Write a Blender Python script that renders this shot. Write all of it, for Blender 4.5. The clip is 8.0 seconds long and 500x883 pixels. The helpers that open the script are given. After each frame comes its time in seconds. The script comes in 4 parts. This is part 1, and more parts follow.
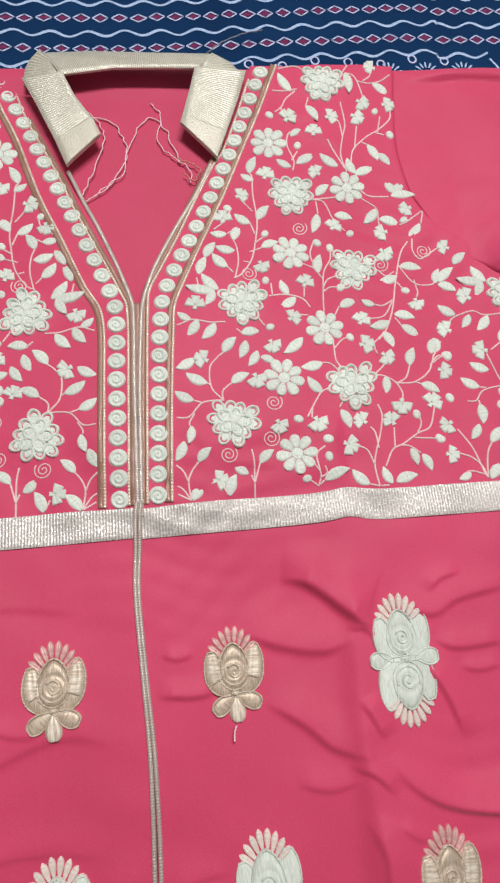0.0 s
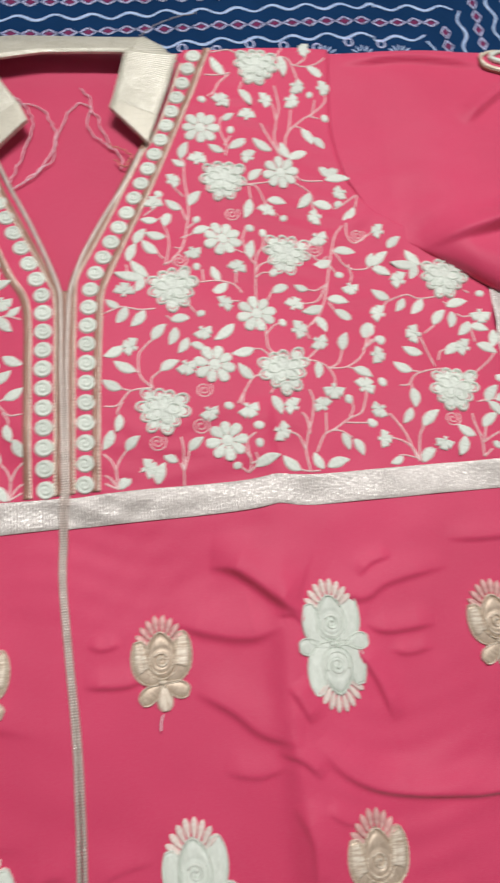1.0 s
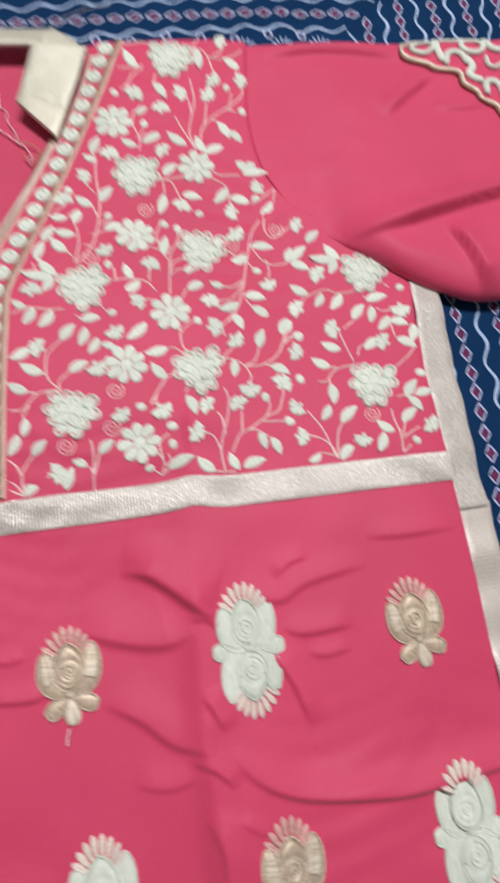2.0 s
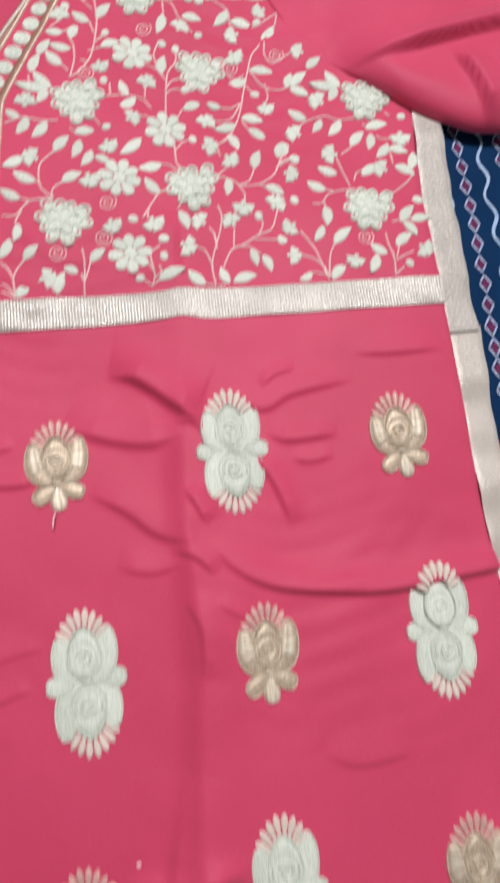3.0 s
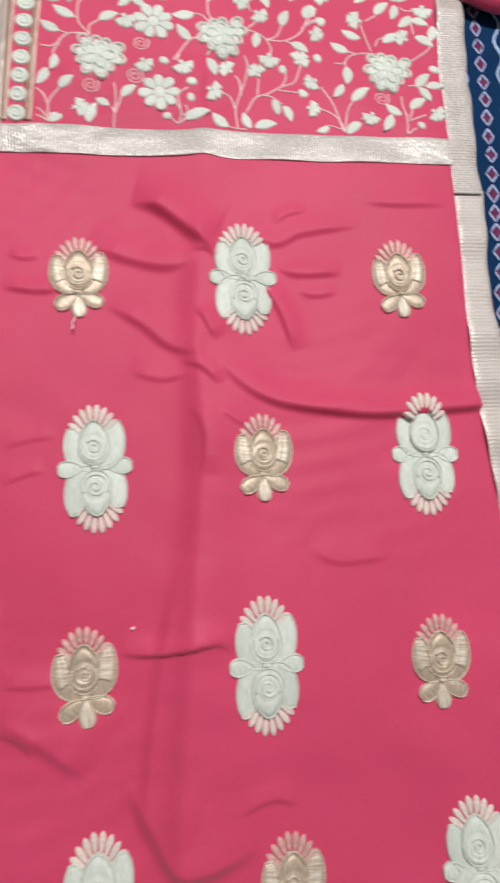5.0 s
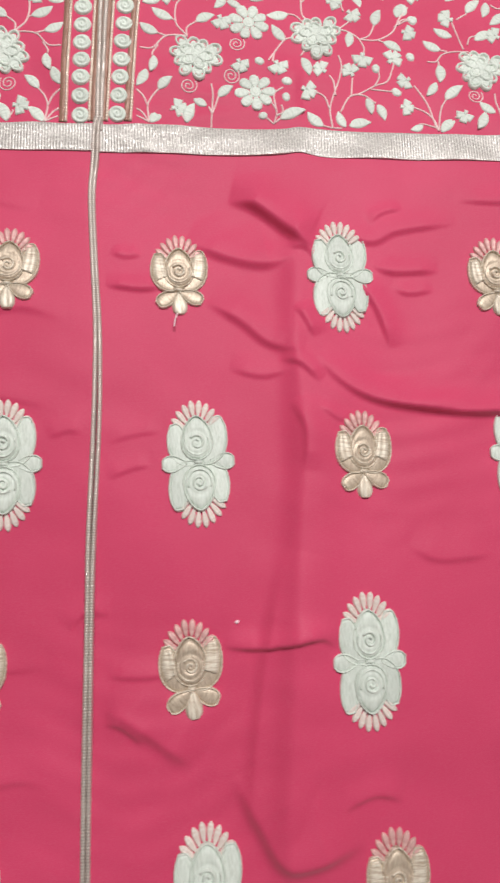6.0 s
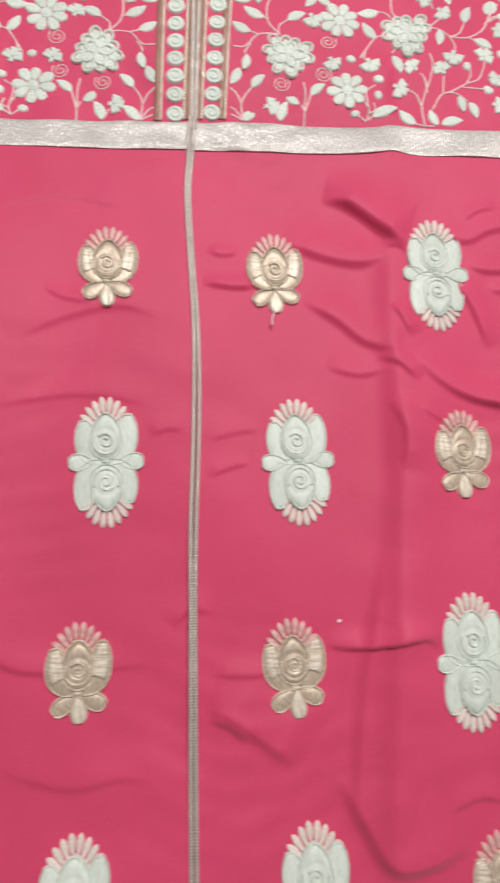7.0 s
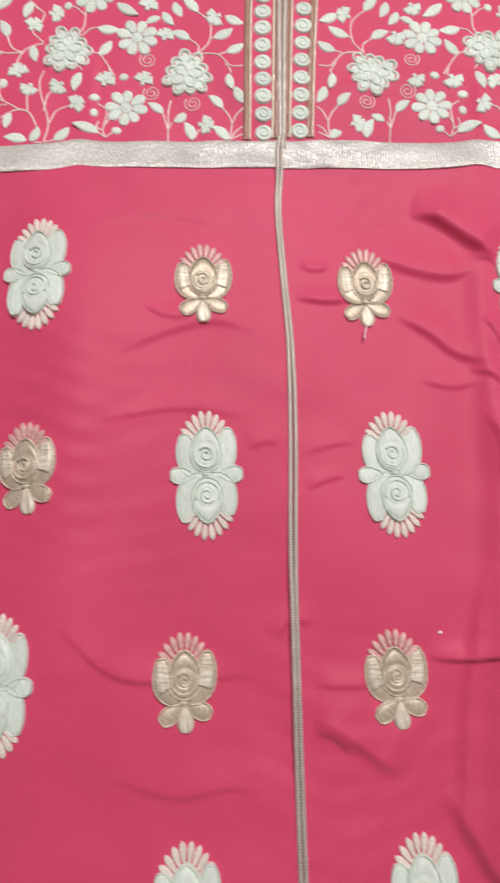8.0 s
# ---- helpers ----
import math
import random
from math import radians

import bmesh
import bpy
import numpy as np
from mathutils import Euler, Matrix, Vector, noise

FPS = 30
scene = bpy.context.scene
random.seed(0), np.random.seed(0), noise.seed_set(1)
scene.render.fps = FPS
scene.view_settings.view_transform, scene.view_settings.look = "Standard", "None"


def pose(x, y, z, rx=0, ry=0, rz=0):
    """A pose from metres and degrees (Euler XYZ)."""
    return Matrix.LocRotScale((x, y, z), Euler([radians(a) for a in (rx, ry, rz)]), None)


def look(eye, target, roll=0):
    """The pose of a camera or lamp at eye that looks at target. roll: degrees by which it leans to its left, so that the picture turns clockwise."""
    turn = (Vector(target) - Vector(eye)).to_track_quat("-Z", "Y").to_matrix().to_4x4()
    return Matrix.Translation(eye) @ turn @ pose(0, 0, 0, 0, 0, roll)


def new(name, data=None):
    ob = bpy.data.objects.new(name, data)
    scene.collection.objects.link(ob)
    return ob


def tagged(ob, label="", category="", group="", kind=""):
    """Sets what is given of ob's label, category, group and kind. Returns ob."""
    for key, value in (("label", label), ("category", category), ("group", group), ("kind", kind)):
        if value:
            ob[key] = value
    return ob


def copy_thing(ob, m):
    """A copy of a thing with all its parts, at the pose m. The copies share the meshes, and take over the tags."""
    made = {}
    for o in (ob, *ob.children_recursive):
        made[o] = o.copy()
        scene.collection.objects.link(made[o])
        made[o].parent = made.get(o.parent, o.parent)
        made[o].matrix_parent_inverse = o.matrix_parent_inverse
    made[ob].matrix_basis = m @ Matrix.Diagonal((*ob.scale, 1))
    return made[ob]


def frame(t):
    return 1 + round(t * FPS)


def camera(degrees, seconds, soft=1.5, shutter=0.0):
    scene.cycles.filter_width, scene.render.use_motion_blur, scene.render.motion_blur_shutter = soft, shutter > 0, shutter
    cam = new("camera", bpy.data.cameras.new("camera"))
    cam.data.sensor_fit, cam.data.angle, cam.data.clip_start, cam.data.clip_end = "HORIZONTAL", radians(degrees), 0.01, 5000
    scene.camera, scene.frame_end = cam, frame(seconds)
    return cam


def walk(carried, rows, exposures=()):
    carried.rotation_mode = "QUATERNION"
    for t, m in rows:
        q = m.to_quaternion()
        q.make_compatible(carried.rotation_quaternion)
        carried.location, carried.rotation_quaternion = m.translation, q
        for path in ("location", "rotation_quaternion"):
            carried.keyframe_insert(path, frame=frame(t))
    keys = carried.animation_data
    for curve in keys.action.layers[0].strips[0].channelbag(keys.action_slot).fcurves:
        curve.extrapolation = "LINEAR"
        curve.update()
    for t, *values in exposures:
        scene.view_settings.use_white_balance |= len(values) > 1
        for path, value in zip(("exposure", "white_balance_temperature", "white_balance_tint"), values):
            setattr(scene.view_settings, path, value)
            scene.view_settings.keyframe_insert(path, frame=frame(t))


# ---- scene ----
cam = camera(44.0, 8.0, 2.3, 0.9)
PATH = [
    (0, (0.038, -0.071, 0.433), (0.24, 0.466, -1.483), 15.4),
    (0.5, (0.045, -0.072, 0.433), (0.25, 0.466, -1.483), 15.8),
    (1, (0.08, -0.08, 0.431), (0.317, 0.437, -1.487), 18.2),
    (1.5, (0.109, -0.079, 0.436), (0.365, 0.461, -1.473), 17.3),
    (2, (0.128, -0.083, 0.425), (0.428, 0.424, -1.486), 22.5),
    (2.2, (0.133, -0.092, 0.408), (0.468, 0.351, -1.513), 29.1),
    (3.3, (0.134, -0.213, 0.404), (0.352, 0.173, -1.546), 24.0),
    (3.5, (0.114, -0.219, 0.404), (0.362, 0.145, -1.547), 29.4),
    (3.7, (0.112, -0.23, 0.407), (0.333, 0.131, -1.547), 26.5),
    (4, (0.13, -0.262, 0.405), (0.382, 0.088, -1.548), 31.6),
    (4.2, (0.141, -0.276, 0.402), (0.438, 0.029, -1.553), 40.1),
    (5.3, (0.098, -0.302, 0.414), (0.316, 0.057, -1.542), 29.5),
    (5.5, (0.083, -0.301, 0.411), (0.283, 0.058, -1.546), 27.6),
    (6, (0.065, -0.302, 0.409), (0.245, 0.054, -1.551), 25.0),
    (6.5, (0.039, -0.302, 0.407), (0.213, 0.06, -1.553), 23.4),
    (7, (0.007, -0.301, 0.404), (0.149, 0.057, -1.559), 20.3),
    (7.5, (-0.018, -0.3, 0.406), (0.078, 0.066, -1.558), 13.3),
    (8, (-0.045, -0.297, 0.408), (0.036, 0.086, -1.554), 10.5),
]
walk(cam, [(t, look(eye, target, roll)) for t, eye, target, roll in PATH],
     [(0, 0.0), (2.2, 0.0), (3.5, 0.08), (5.5, 0.11), (8, 0.15)])

# ---- light: a tube lamp under the ceiling past the collar end of the bed, in a closed room ----
world = bpy.data.worlds.new("room_dusk")
scene.world = world
world.use_nodes = True
world.node_tree.nodes["Background"].inputs[0].default_value = (0.75, 0.85, 1.0, 1)
world.node_tree.nodes["Background"].inputs[1].default_value = 0.02
LAMP_POWER = 57.0
tube_light = bpy.data.lights.new("ceiling_tube_light", "AREA")
tube_light.shape, tube_light.size, tube_light.size_y = "RECTANGLE", 1.15, 0.07
tube_light.energy, tube_light.color = LAMP_POWER, (1.0, 0.97, 0.955)
lamp = new("ceiling_tube_light", tube_light)
lamp.matrix_world = look((0.40, 0.95, 2.42), (0.1, 0.0, 0.0))
scene.view_settings.exposure = 0.0


# ---- materials ----
class Nodes:
    """A small builder for one procedural material."""

    def __init__(self, name):
        self.mat = bpy.data.materials.new(name)
        self.mat.use_nodes = True
        self.tree = self.mat.node_tree
        self.bsdf = self.tree.nodes["Principled BSDF"]
        self.coord = self.tree.nodes.new("ShaderNodeTexCoord")

    def add(self, kind, **values):
        node = self.tree.nodes.new(kind)
        for key, value in values.items():
            node.inputs[key.replace("_", " ")].default_value = value
        return node

    def link(self, a, b):
        self.tree.links.new(a, b)

    def space(self, scale=(1, 1, 1), source="Object"):
        m = self.add("ShaderNodeMapping", Scale=scale)
        self.link(self.coord.outputs[source], m.inputs["Vector"])
        return m.outputs[0]

    def noise(self, vector, scale, detail=3.0, rough=0.55):
        n = self.add("ShaderNodeTexNoise", Scale=scale, Detail=detail, Roughness=rough)
        self.link(vector, n.inputs["Vector"])
        return n.outputs[0]

    def ramp(self, value, stops):
        r = self.tree.nodes.new("ShaderNodeValToRGB")
        for e, (p, c) in zip(r.color_ramp.elements, stops):
            e.position, e.color = p, (*c, 1)
        for p, c in stops[2:]:
            r.color_ramp.elements.new(p).color = (*c, 1)
        self.link(value, r.inputs[0])
        return r.outputs[0]

    def mix(self, a, b, factor, blend="MIX"):
        m = self.tree.nodes.new("ShaderNodeMix")
        m.data_type, m.blend_type = "RGBA", blend
        if hasattr(factor, "links"):
            self.link(factor, m.inputs[0])
        else:
            m.inputs[0].default_value = factor
        for socket, value in ((m.inputs[6], a), (m.inputs[7], b)):
            if hasattr(value, "links"):
                self.link(value, socket)
            else:
                socket.default_value = (*value, 1)
        return m.outputs[2]

    def wave(self, vector, scale, axis="X", distortion=0.0, kind="SIN"):
        w = self.add("ShaderNodeTexWave", Scale=scale, Distortion=distortion)
        w.bands_direction, w.wave_profile = axis, kind
        self.link(vector, w.inputs["Vector"])
        return w.outputs["Fac"]

    def bump(self, heights):
        last = None
        for value, strength, distance in heights:
            b = self.add("ShaderNodeBump", Strength=strength, Distance=distance)
            self.link(value, b.inputs["Height"])
            if last:
                self.link(last, b.inputs["Normal"])
            last = b.outputs[0]
        self.link(last, self.bsdf.inputs["Normal"])

    def colour(self, socket):
        self.link(socket, self.bsdf.inputs["Base Color"])

    def set(self, rough=0.6, metal=0.0, spec=0.5, sheen=0.0):
        i = self.bsdf.inputs
        i["Roughness"].default_value, i["Metallic"].default_value = rough, metal
        i["Specular IOR Level"].default_value, i["Sheen Weight"].default_value = spec, sheen
        return self


def pink_cloth(name, light, dark):
    n = Nodes(name).set(0.57, 0.0, 0.30, 0.15)
    p = n.space()
    broad = n.noise(p, 7.0, 3)
    c = n.ramp(broad, [(0.25, dark), (0.75, light)])
    fine = n.noise(n.space((900, 2600, 900)), 1.0, 2)
    c = n.mix(c, (0.93, 0.90, 0.92), n.ramp(fine, [(0.40, (0.0,) * 3), (0.95, (0.06,) * 3)]), "MIX")
    n.colour(c)
    n.bump([(fine, 0.10, 0.0004), (n.noise(p, 48.0, 4), 0.10, 0.003), (n.noise(n.space((11, 15, 11)), 1.0, 3), 0.12, 0.006)])
    return n.mat


PINK = pink_cloth("pink_satin_cotton", (0.71, 0.058, 0.156), (0.61, 0.044, 0.124))
PINK_INSIDE = pink_cloth("pink_cloth_inside", (0.64, 0.050, 0.138), (0.57, 0.040, 0.114))


def thread(name, light, dark, rough, metal, stitch, sheen=0.1, level=False):
    """Satin stitch: fine threads lying across the local x axis, or along it (level)."""
    n = Nodes(name).set(rough, metal, 0.4, sheen)
    p = n.space()
    streak = n.noise(n.space((stitch * 0.12, stitch, stitch * 0.12) if level else (stitch, stitch * 0.12, stitch * 0.12)), 1.0, 3)
    blot = n.noise(p, 260.0, 2)
    info = n.tree.nodes.new("ShaderNodeObjectInfo")
    c = n.ramp(streak, [(0.30, dark), (0.62, light)])
    tint = n.ramp(info.outputs["Random"], [(0.0, (0.86,) * 3), (1.0, (1.0,) * 3)])
    c = n.mix(c, tint, 1.0, "MULTIPLY")
    n.colour(n.mix(c, dark, n.ramp(blot, [(0.55, (0.0,) * 3), (0.8, (0.35,) * 3)])))
    n.bump([(streak, 0.38, 0.0005), (blot, 0.30, 0.0008)])
    return n.mat


CREAM = thread("pale_sage_silk_thread", (0.85, 0.92, 0.85), (0.63, 0.70, 0.62), 0.5, 0.0, 1500)
STEM = thread("pale_pink_chain_stitch", (0.94, 0.76, 0.74), (0.86, 0.55, 0.56), 0.55, 0.0, 900)
GOLD = thread("dull_gold_zari_thread", (0.74, 0.63, 0.50), (0.46, 0.35, 0.26), 0.46, 0.35, 1300)
PALE_GOLD = thread("pale_gold_zari_thread", (0.90, 0.83, 0.70), (0.54, 0.42, 0.31), 0.48, 0.22, 900, 0.1, True)
STAMEN = thread("rose_gold_thread", (0.82, 0.54, 0.50), (0.68, 0.32, 0.32), 0.45, 0.15, 500)


def lace(name, light, dark, pitch, metal=0.55, sparkle=0.54, relief=0.4):
    """Woven metallic tape: ribs across its length (the u of the uv), with glints painted into its colour."""
    n = Nodes(name).set(0.34, metal, 0.6)
    uv = n.space((1, 1, 1), "UV")
    rib = n.wave(uv, 0.314 / pitch, "X", 0.3)
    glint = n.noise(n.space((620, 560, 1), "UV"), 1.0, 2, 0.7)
    broad = n.noise(n.space((34, 60, 1), "UV"), 1.0, 3)
    c = n.ramp(rib, [(0.15, dark), (0.70, light)])
    c = n.mix(c, light, n.ramp(broad, [(0.42, (0.0,) * 3), (0.62, (0.7,) * 3)]))
    # near-white flecks paint the sparkle of the metal threads into the colour
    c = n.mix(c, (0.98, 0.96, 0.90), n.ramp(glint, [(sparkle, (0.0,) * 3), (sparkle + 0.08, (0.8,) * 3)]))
    n.colour(c)
    n.link(n.ramp(glint, [(0.4, (0.48,) * 3), (0.68, (0.20,) * 3)]), n.bsdf.inputs["Roughness"])
    n.bump([(rib, relief, 0.0005), (glint, 0.5, 0.0007)])
    return n.mat


TAPE = lace("silver_gold_woven_tape", (0.60, 0.57, 0.54), (0.38, 0.35, 0.33), 0.0021, 0.2, 0.53, 0.45)
TAPE_DULL = lace("dull_woven_tape", (0.62, 0.58, 0.54), (0.52, 0.47, 0.43), 0.0028, 0.15, 0.58, 0.2)
RIBBED = lace("ribbed_pale_gold_collar_tape", (0.64, 0.63, 0.53), (0.38, 0.37, 0.29), 0.0018, 0.2, 0.56, 0.35)
HEM = lace("plain_pale_gold_hem", (0.55, 0.53, 0.44), (0.49, 0.47, 0.38), 0.0012, 0.2, 0.66, 0.1)
BRAID = lace("copper_braid", (0.34, 0.18, 0.13), (0.26, 0.13, 0.09), 0.0012, 0.15, 0.72, 0.15)
BRAID_PALE = lace("pale_gold_braid", (0.84, 0.72, 0.60), (0.58, 0.40, 0.32), 0.0024, 0.35, 0.56)
PLACKET = lace("grey_gold_cord", (0.62, 0.55, 0.50), (0.44, 0.37, 0.33), 0.0017, 0.35, 0.58, 0.25)


def sheet_cloth():
    n = Nodes("navy_cotton_sheet").set(0.9, 0.0, 0.1, 0.0)
    p = n.space()
    c = n.ramp(n.noise(p, 14.0, 4), [(0.3, (0.003, 0.025, 0.084)), (0.75, (0.006, 0.037, 0.116))])
    fine = n.noise(n.space((1500, 1500, 1500)), 1.0, 2)
    n.colour(n.mix(c, (0.015, 0.055, 0.15), n.ramp(fine, [(0.5, (0.0,) * 3), (0.85, (0.3,) * 3)])))
    n.bump([(fine, 0.25, 0.0004), (n.noise(p, 45.0, 3), 0.12, 0.003)])
    return n.mat


def print_ink(name, light, dark):
    n = Nodes(name).set(0.8, 0.0, 0.25)
    fine = n.noise(n.space((1, 1, 1)), 420.0, 3)
    n.colour(n.ramp(fine, [(0.3, dark), (0.6, light)]))
    return n.mat


SHEET = sheet_cloth()
INK_BLUE = print_ink("pale_blue_print", (0.46, 0.60, 0.84), (0.28, 0.42, 0.70))
INK_LILAC = print_ink("lilac_print", (0.56, 0.62, 0.86), (0.36, 0.40, 0.68))
INK_PLUM = print_ink("plum_print", (0.20, 0.022, 0.10), (0.11, 0.014, 0.07))


def wall_paint():
    n = Nodes("grey_beige_wall_paint").set(0.85)
    n.colour(n.ramp(n.noise(n.space(), 3.0, 4), [(0.3, (0.42, 0.40, 0.38)), (0.7, (0.50, 0.48, 0.45))]))
    n.bump([(n.noise(n.space(), 90.0, 3), 0.1, 0.002)])
    return n.mat


WALL = wall_paint()


# ---- mesh helpers ----
def part(name, mesh, material, parent=None, label="", place=None):
    ob = new(name, mesh)
    if material and not mesh.materials:
        mesh.materials.append(material)
    if parent:
        ob.parent = parent
    if place is not None:
        ob.matrix_basis = place
    return tagged(ob, label)


def mesh_of(name, verts, faces, uvs=None, smooth=True):
    me = bpy.data.meshes.new(name)
    me.from_pydata([tuple(map(float, v)) for v in verts], [], faces)
    if uvs is not None:
        layer = me.uv_layers.new(name="uv")
        index = np.zeros(len(me.loops), dtype=np.int32)
        me.loops.foreach_get("vertex_index", index)
        layer.data.foreach_set("uv", np.asarray(uvs, dtype=np.float32)[index].ravel())
    me.polygons.foreach_set("use_smooth", [smooth] * len(me.polygons))
    me.update()
    return me


def along(points, n):
    """n points at even steps of length along a smooth line through the given ones."""
    p = np.array(points, dtype=float)
    if len(p) > 2:
        q = np.vstack([2 * p[0] - p[1], p, 2 * p[-1] - p[-2]])
        out = []
        for i in range(1, len(q) - 2):
            for t in np.linspace(0, 1, 12, endpoint=False):
                a, b, c, d = q[i - 1], q[i], q[i + 1], q[i + 2]
                out.append(0.5 * (2 * b + (c - a) * t + (2 * a - 5 * b + 4 * c - d) * t**2 + (3 * b - a - 3 * c + d) * t**3))
        p = np.array(out + [p[-1]])
    s = np.concatenate([[0], np.cumsum(np.linalg.norm(np.diff(p, axis=0), axis=1))])
    u = np.linspace(0, s[-1], n)
    return np.stack([np.interp(u, s, p[:, k]) for k in range(p.shape[1])], 1)


def corners(points, n):
    """As along(), but with straight stretches and sharp corners."""
    p = np.array(points, dtype=float)
    s = np.concatenate([[0], np.cumsum(np.linalg.norm(np.diff(p, axis=0), axis=1))])
    u = np.linspace(0, s[-1], n)
    return np.stack([np.interp(u, s, p[:, k]) for k in range(p.shape[1])], 1)


def ruled(name, left, right, nu, height, thick=0.0015, edge=0.004, rim=0.003):
    """Cloth between two lines with the same number of points, laid on height(x, y), with rolled edges that go down by rim."""
    nv = len(left)
    u = np.linspace(0, 1, nu)
    g = left[:, None, :] * (1 - u)[None, :, None] + right[:, None, :] * u[None, :, None]
    x, y = g[..., 0], g[..., 1]
    wide = np.linalg.norm(right - left, axis=1)[:, None]
    step = np.concatenate([[0], np.cumsum(np.linalg.norm(np.diff((left + right) / 2, axis=0), axis=1))])
    d = np.minimum(np.minimum(u[None, :] * wide, (1 - u)[None, :] * wide), np.minimum(step, step[-1] - step)[:, None])
    roll = np.sqrt(np.clip(1 - (1 - np.clip(d / edge, 0, 1)) ** 2, 0, 1))
    z = height(x, y) + thick * roll
    verts = np.stack([x, y, z], -1).reshape(-1, 3)
    uvs = np.stack([np.broadcast_to(step[:, None], x.shape), u[None, :] * wide], -1).reshape(-1, 2)
    faces = [(i * nu + j, i * nu + j + 1, (i + 1) * nu + j + 1, (i + 1) * nu + j) for i in range(nv - 1) for j in range(nu - 1)]
    ring = [j for j in range(nu)] + [i * nu + nu - 1 for i in range(1, nv)] + [(nv - 1) * nu + j for j in range(nu - 2, -1, -1)] + [i * nu for i in range(nv - 2, 0, -1)]
    high, low = verts[ring], verts[ring].copy()
    low[:, 2] -= rim
    base, turns = len(verts), len(ring)
    verts, uvs = np.vstack([verts, high, low]), np.vstack([uvs, uvs[ring], uvs[ring]])
    faces += [(base + k, base + turns + k, base + turns + (k + 1) % turns, base + (k + 1) % turns) for k in range(turns)]
    area = (x[0, -1] - x[0, 0]) * (y[-1, 0] - y[0, 0]) - (y[0, -1] - y[0, 0]) * (x[-1, 0] - x[0, 0])
    if area < 0:
        faces = [f[::-1] for f in faces]
    return mesh_of(name, verts, faces, uvs)


SECTION = np.array([-1, -0.9, -0.6, -0.22, 0, 0.22, 0.6, 0.9, 1])
ROUND = np.array([0, 0.45, 0.85, 0.98, 1.0, 0.98, 0.85, 0.45, 0])
LEAFY = np.array([0, 0.5, 0.92, 0.98, 0.72, 0.98, 0.92, 0.5, 0])
PLEAT = np.array([0, 0.75, 0.9, 1.0, 0.55, 1.0, 0.9, 0.75, 0])


def blade(line, widths, high, section=ROUND, height=None, sink=0.0009, beads=0.0):
    """A padded stitch shape along a line: widths from end to end, a raised section, edges sunk into the cloth."""
    line, widths = np.asarray(line, float), np.asarray(widths, float)
    tang = np.gradient(line, axis=0)
    tang /= np.linalg.norm(tang, axis=1)[:, None] + 1e-12
    side = np.stack([-tang[:, 1], tang[:, 0]], 1)
    taper = np.clip(widths / widths.max(), 0, 1) ** 0.5
    if beads:
        s = np.arange(len(line))
        taper = taper * np.where(s % 2 == 0, 1.0, 1 - beads)
        widths = widths * np.where(s % 2 == 0, 1.0, 1 - 0.5 * beads)
    n = len(line)
    xy = line[:, None, :] + side[:, None, :] * (SECTION[None, :, None] * widths[:, None, None] / 2)
    z = section[None, :] * taper[:, None] * high - sink * (np.abs(SECTION) > 0.99)[None, :]
    if height is not None:
        z = z + height(xy[..., 0], xy[..., 1])
    verts = np.concatenate([xy, z[..., None]], -1).reshape(-1, 3)
    w = len(SECTION)
    faces = [(i * w + j + 1, i * w + j, (i + 1) * w + j, (i + 1) * w + j + 1) for i in range(n - 1) for j in range(w - 1)]
    faces += [tuple(range(w)), tuple((n - 1) * w + j for j in range(w - 1, -1, -1))]
    steps = np.concatenate([[0], np.cumsum(np.linalg.norm(np.diff(line, axis=0), axis=1))])
    uvs = np.stack([np.broadcast_to(steps[:, None], z.shape), xy[..., 0] * 0 + SECTION[None, :] * 0.002], -1).reshape(-1, 2)
    return verts, faces, uvs


def blade_mesh(name, *args, **kw):
    return mesh_of(name, *blade(*args, **kw))


def mound(name, rx, ry, relief, rings=7, spokes=28, sink=0.0009):
    """A round or egg-shaped padded patch; relief(r, a) is its height, r from 0 in the middle to 1."""
    verts, faces = [(0, 0, relief(0.0, 0.0))], []
    for i in range(1, rings + 1):
        r = i / rings
        for k in range(spokes):
            a = 2 * math.pi * k / spokes
            verts.append((rx * r * math.cos(a), ry * r * math.sin(a), relief(r, a) if i < rings else -sink))
    for k in range(spokes):
        faces.append((0, 1 + k, 1 + (k + 1) % spokes))
        for i in range(rings - 1):
            a, b = 1 + i * spokes, 1 + (i + 1) * spokes
            faces.append((a + k, b + k, b + (k + 1) % spokes, a + (k + 1) % spokes))
    return mesh_of(name, verts, faces)


# ---- how the cloth lies ----
def fold_line(points, high, width, steep=0.42):
    """A fold made ready: its line in short steps, with its height, width and the width of its steep side."""
    return along(points, max(8, 6 * len(points))), high, width, steep


def fold_height(x, y, line, high, width, steep):
    """A ridge along the line: a long slope on its left, a short steep one on its right, fading out at both ends."""
    best, where, hand = np.full(x.shape, 1e9), np.zeros(x.shape), np.ones(x.shape)
    for i in range(len(line) - 1):
        a, b = line[i], line[i + 1] - line[i]
        t = np.clip(((x - a[0]) * b[0] + (y - a[1]) * b[1]) / (b @ b), 0, 1)
        dx, dy = x - a[0] - t * b[0], y - a[1] - t * b[1]
        d = np.hypot(dx, dy)
        closer = d < best
        where, hand, best = np.where(closer, (i + t) / (len(line) - 1), where), np.where(closer, b[0] * dy - b[1] * dx, hand), np.minimum(best, d)
    w = np.where(hand > 0, 2.4 * width, steep * width)
    return high * np.exp(-((best / w) ** 2)) * np.clip(4 * np.minimum(where, 1 - where), 0, 1)


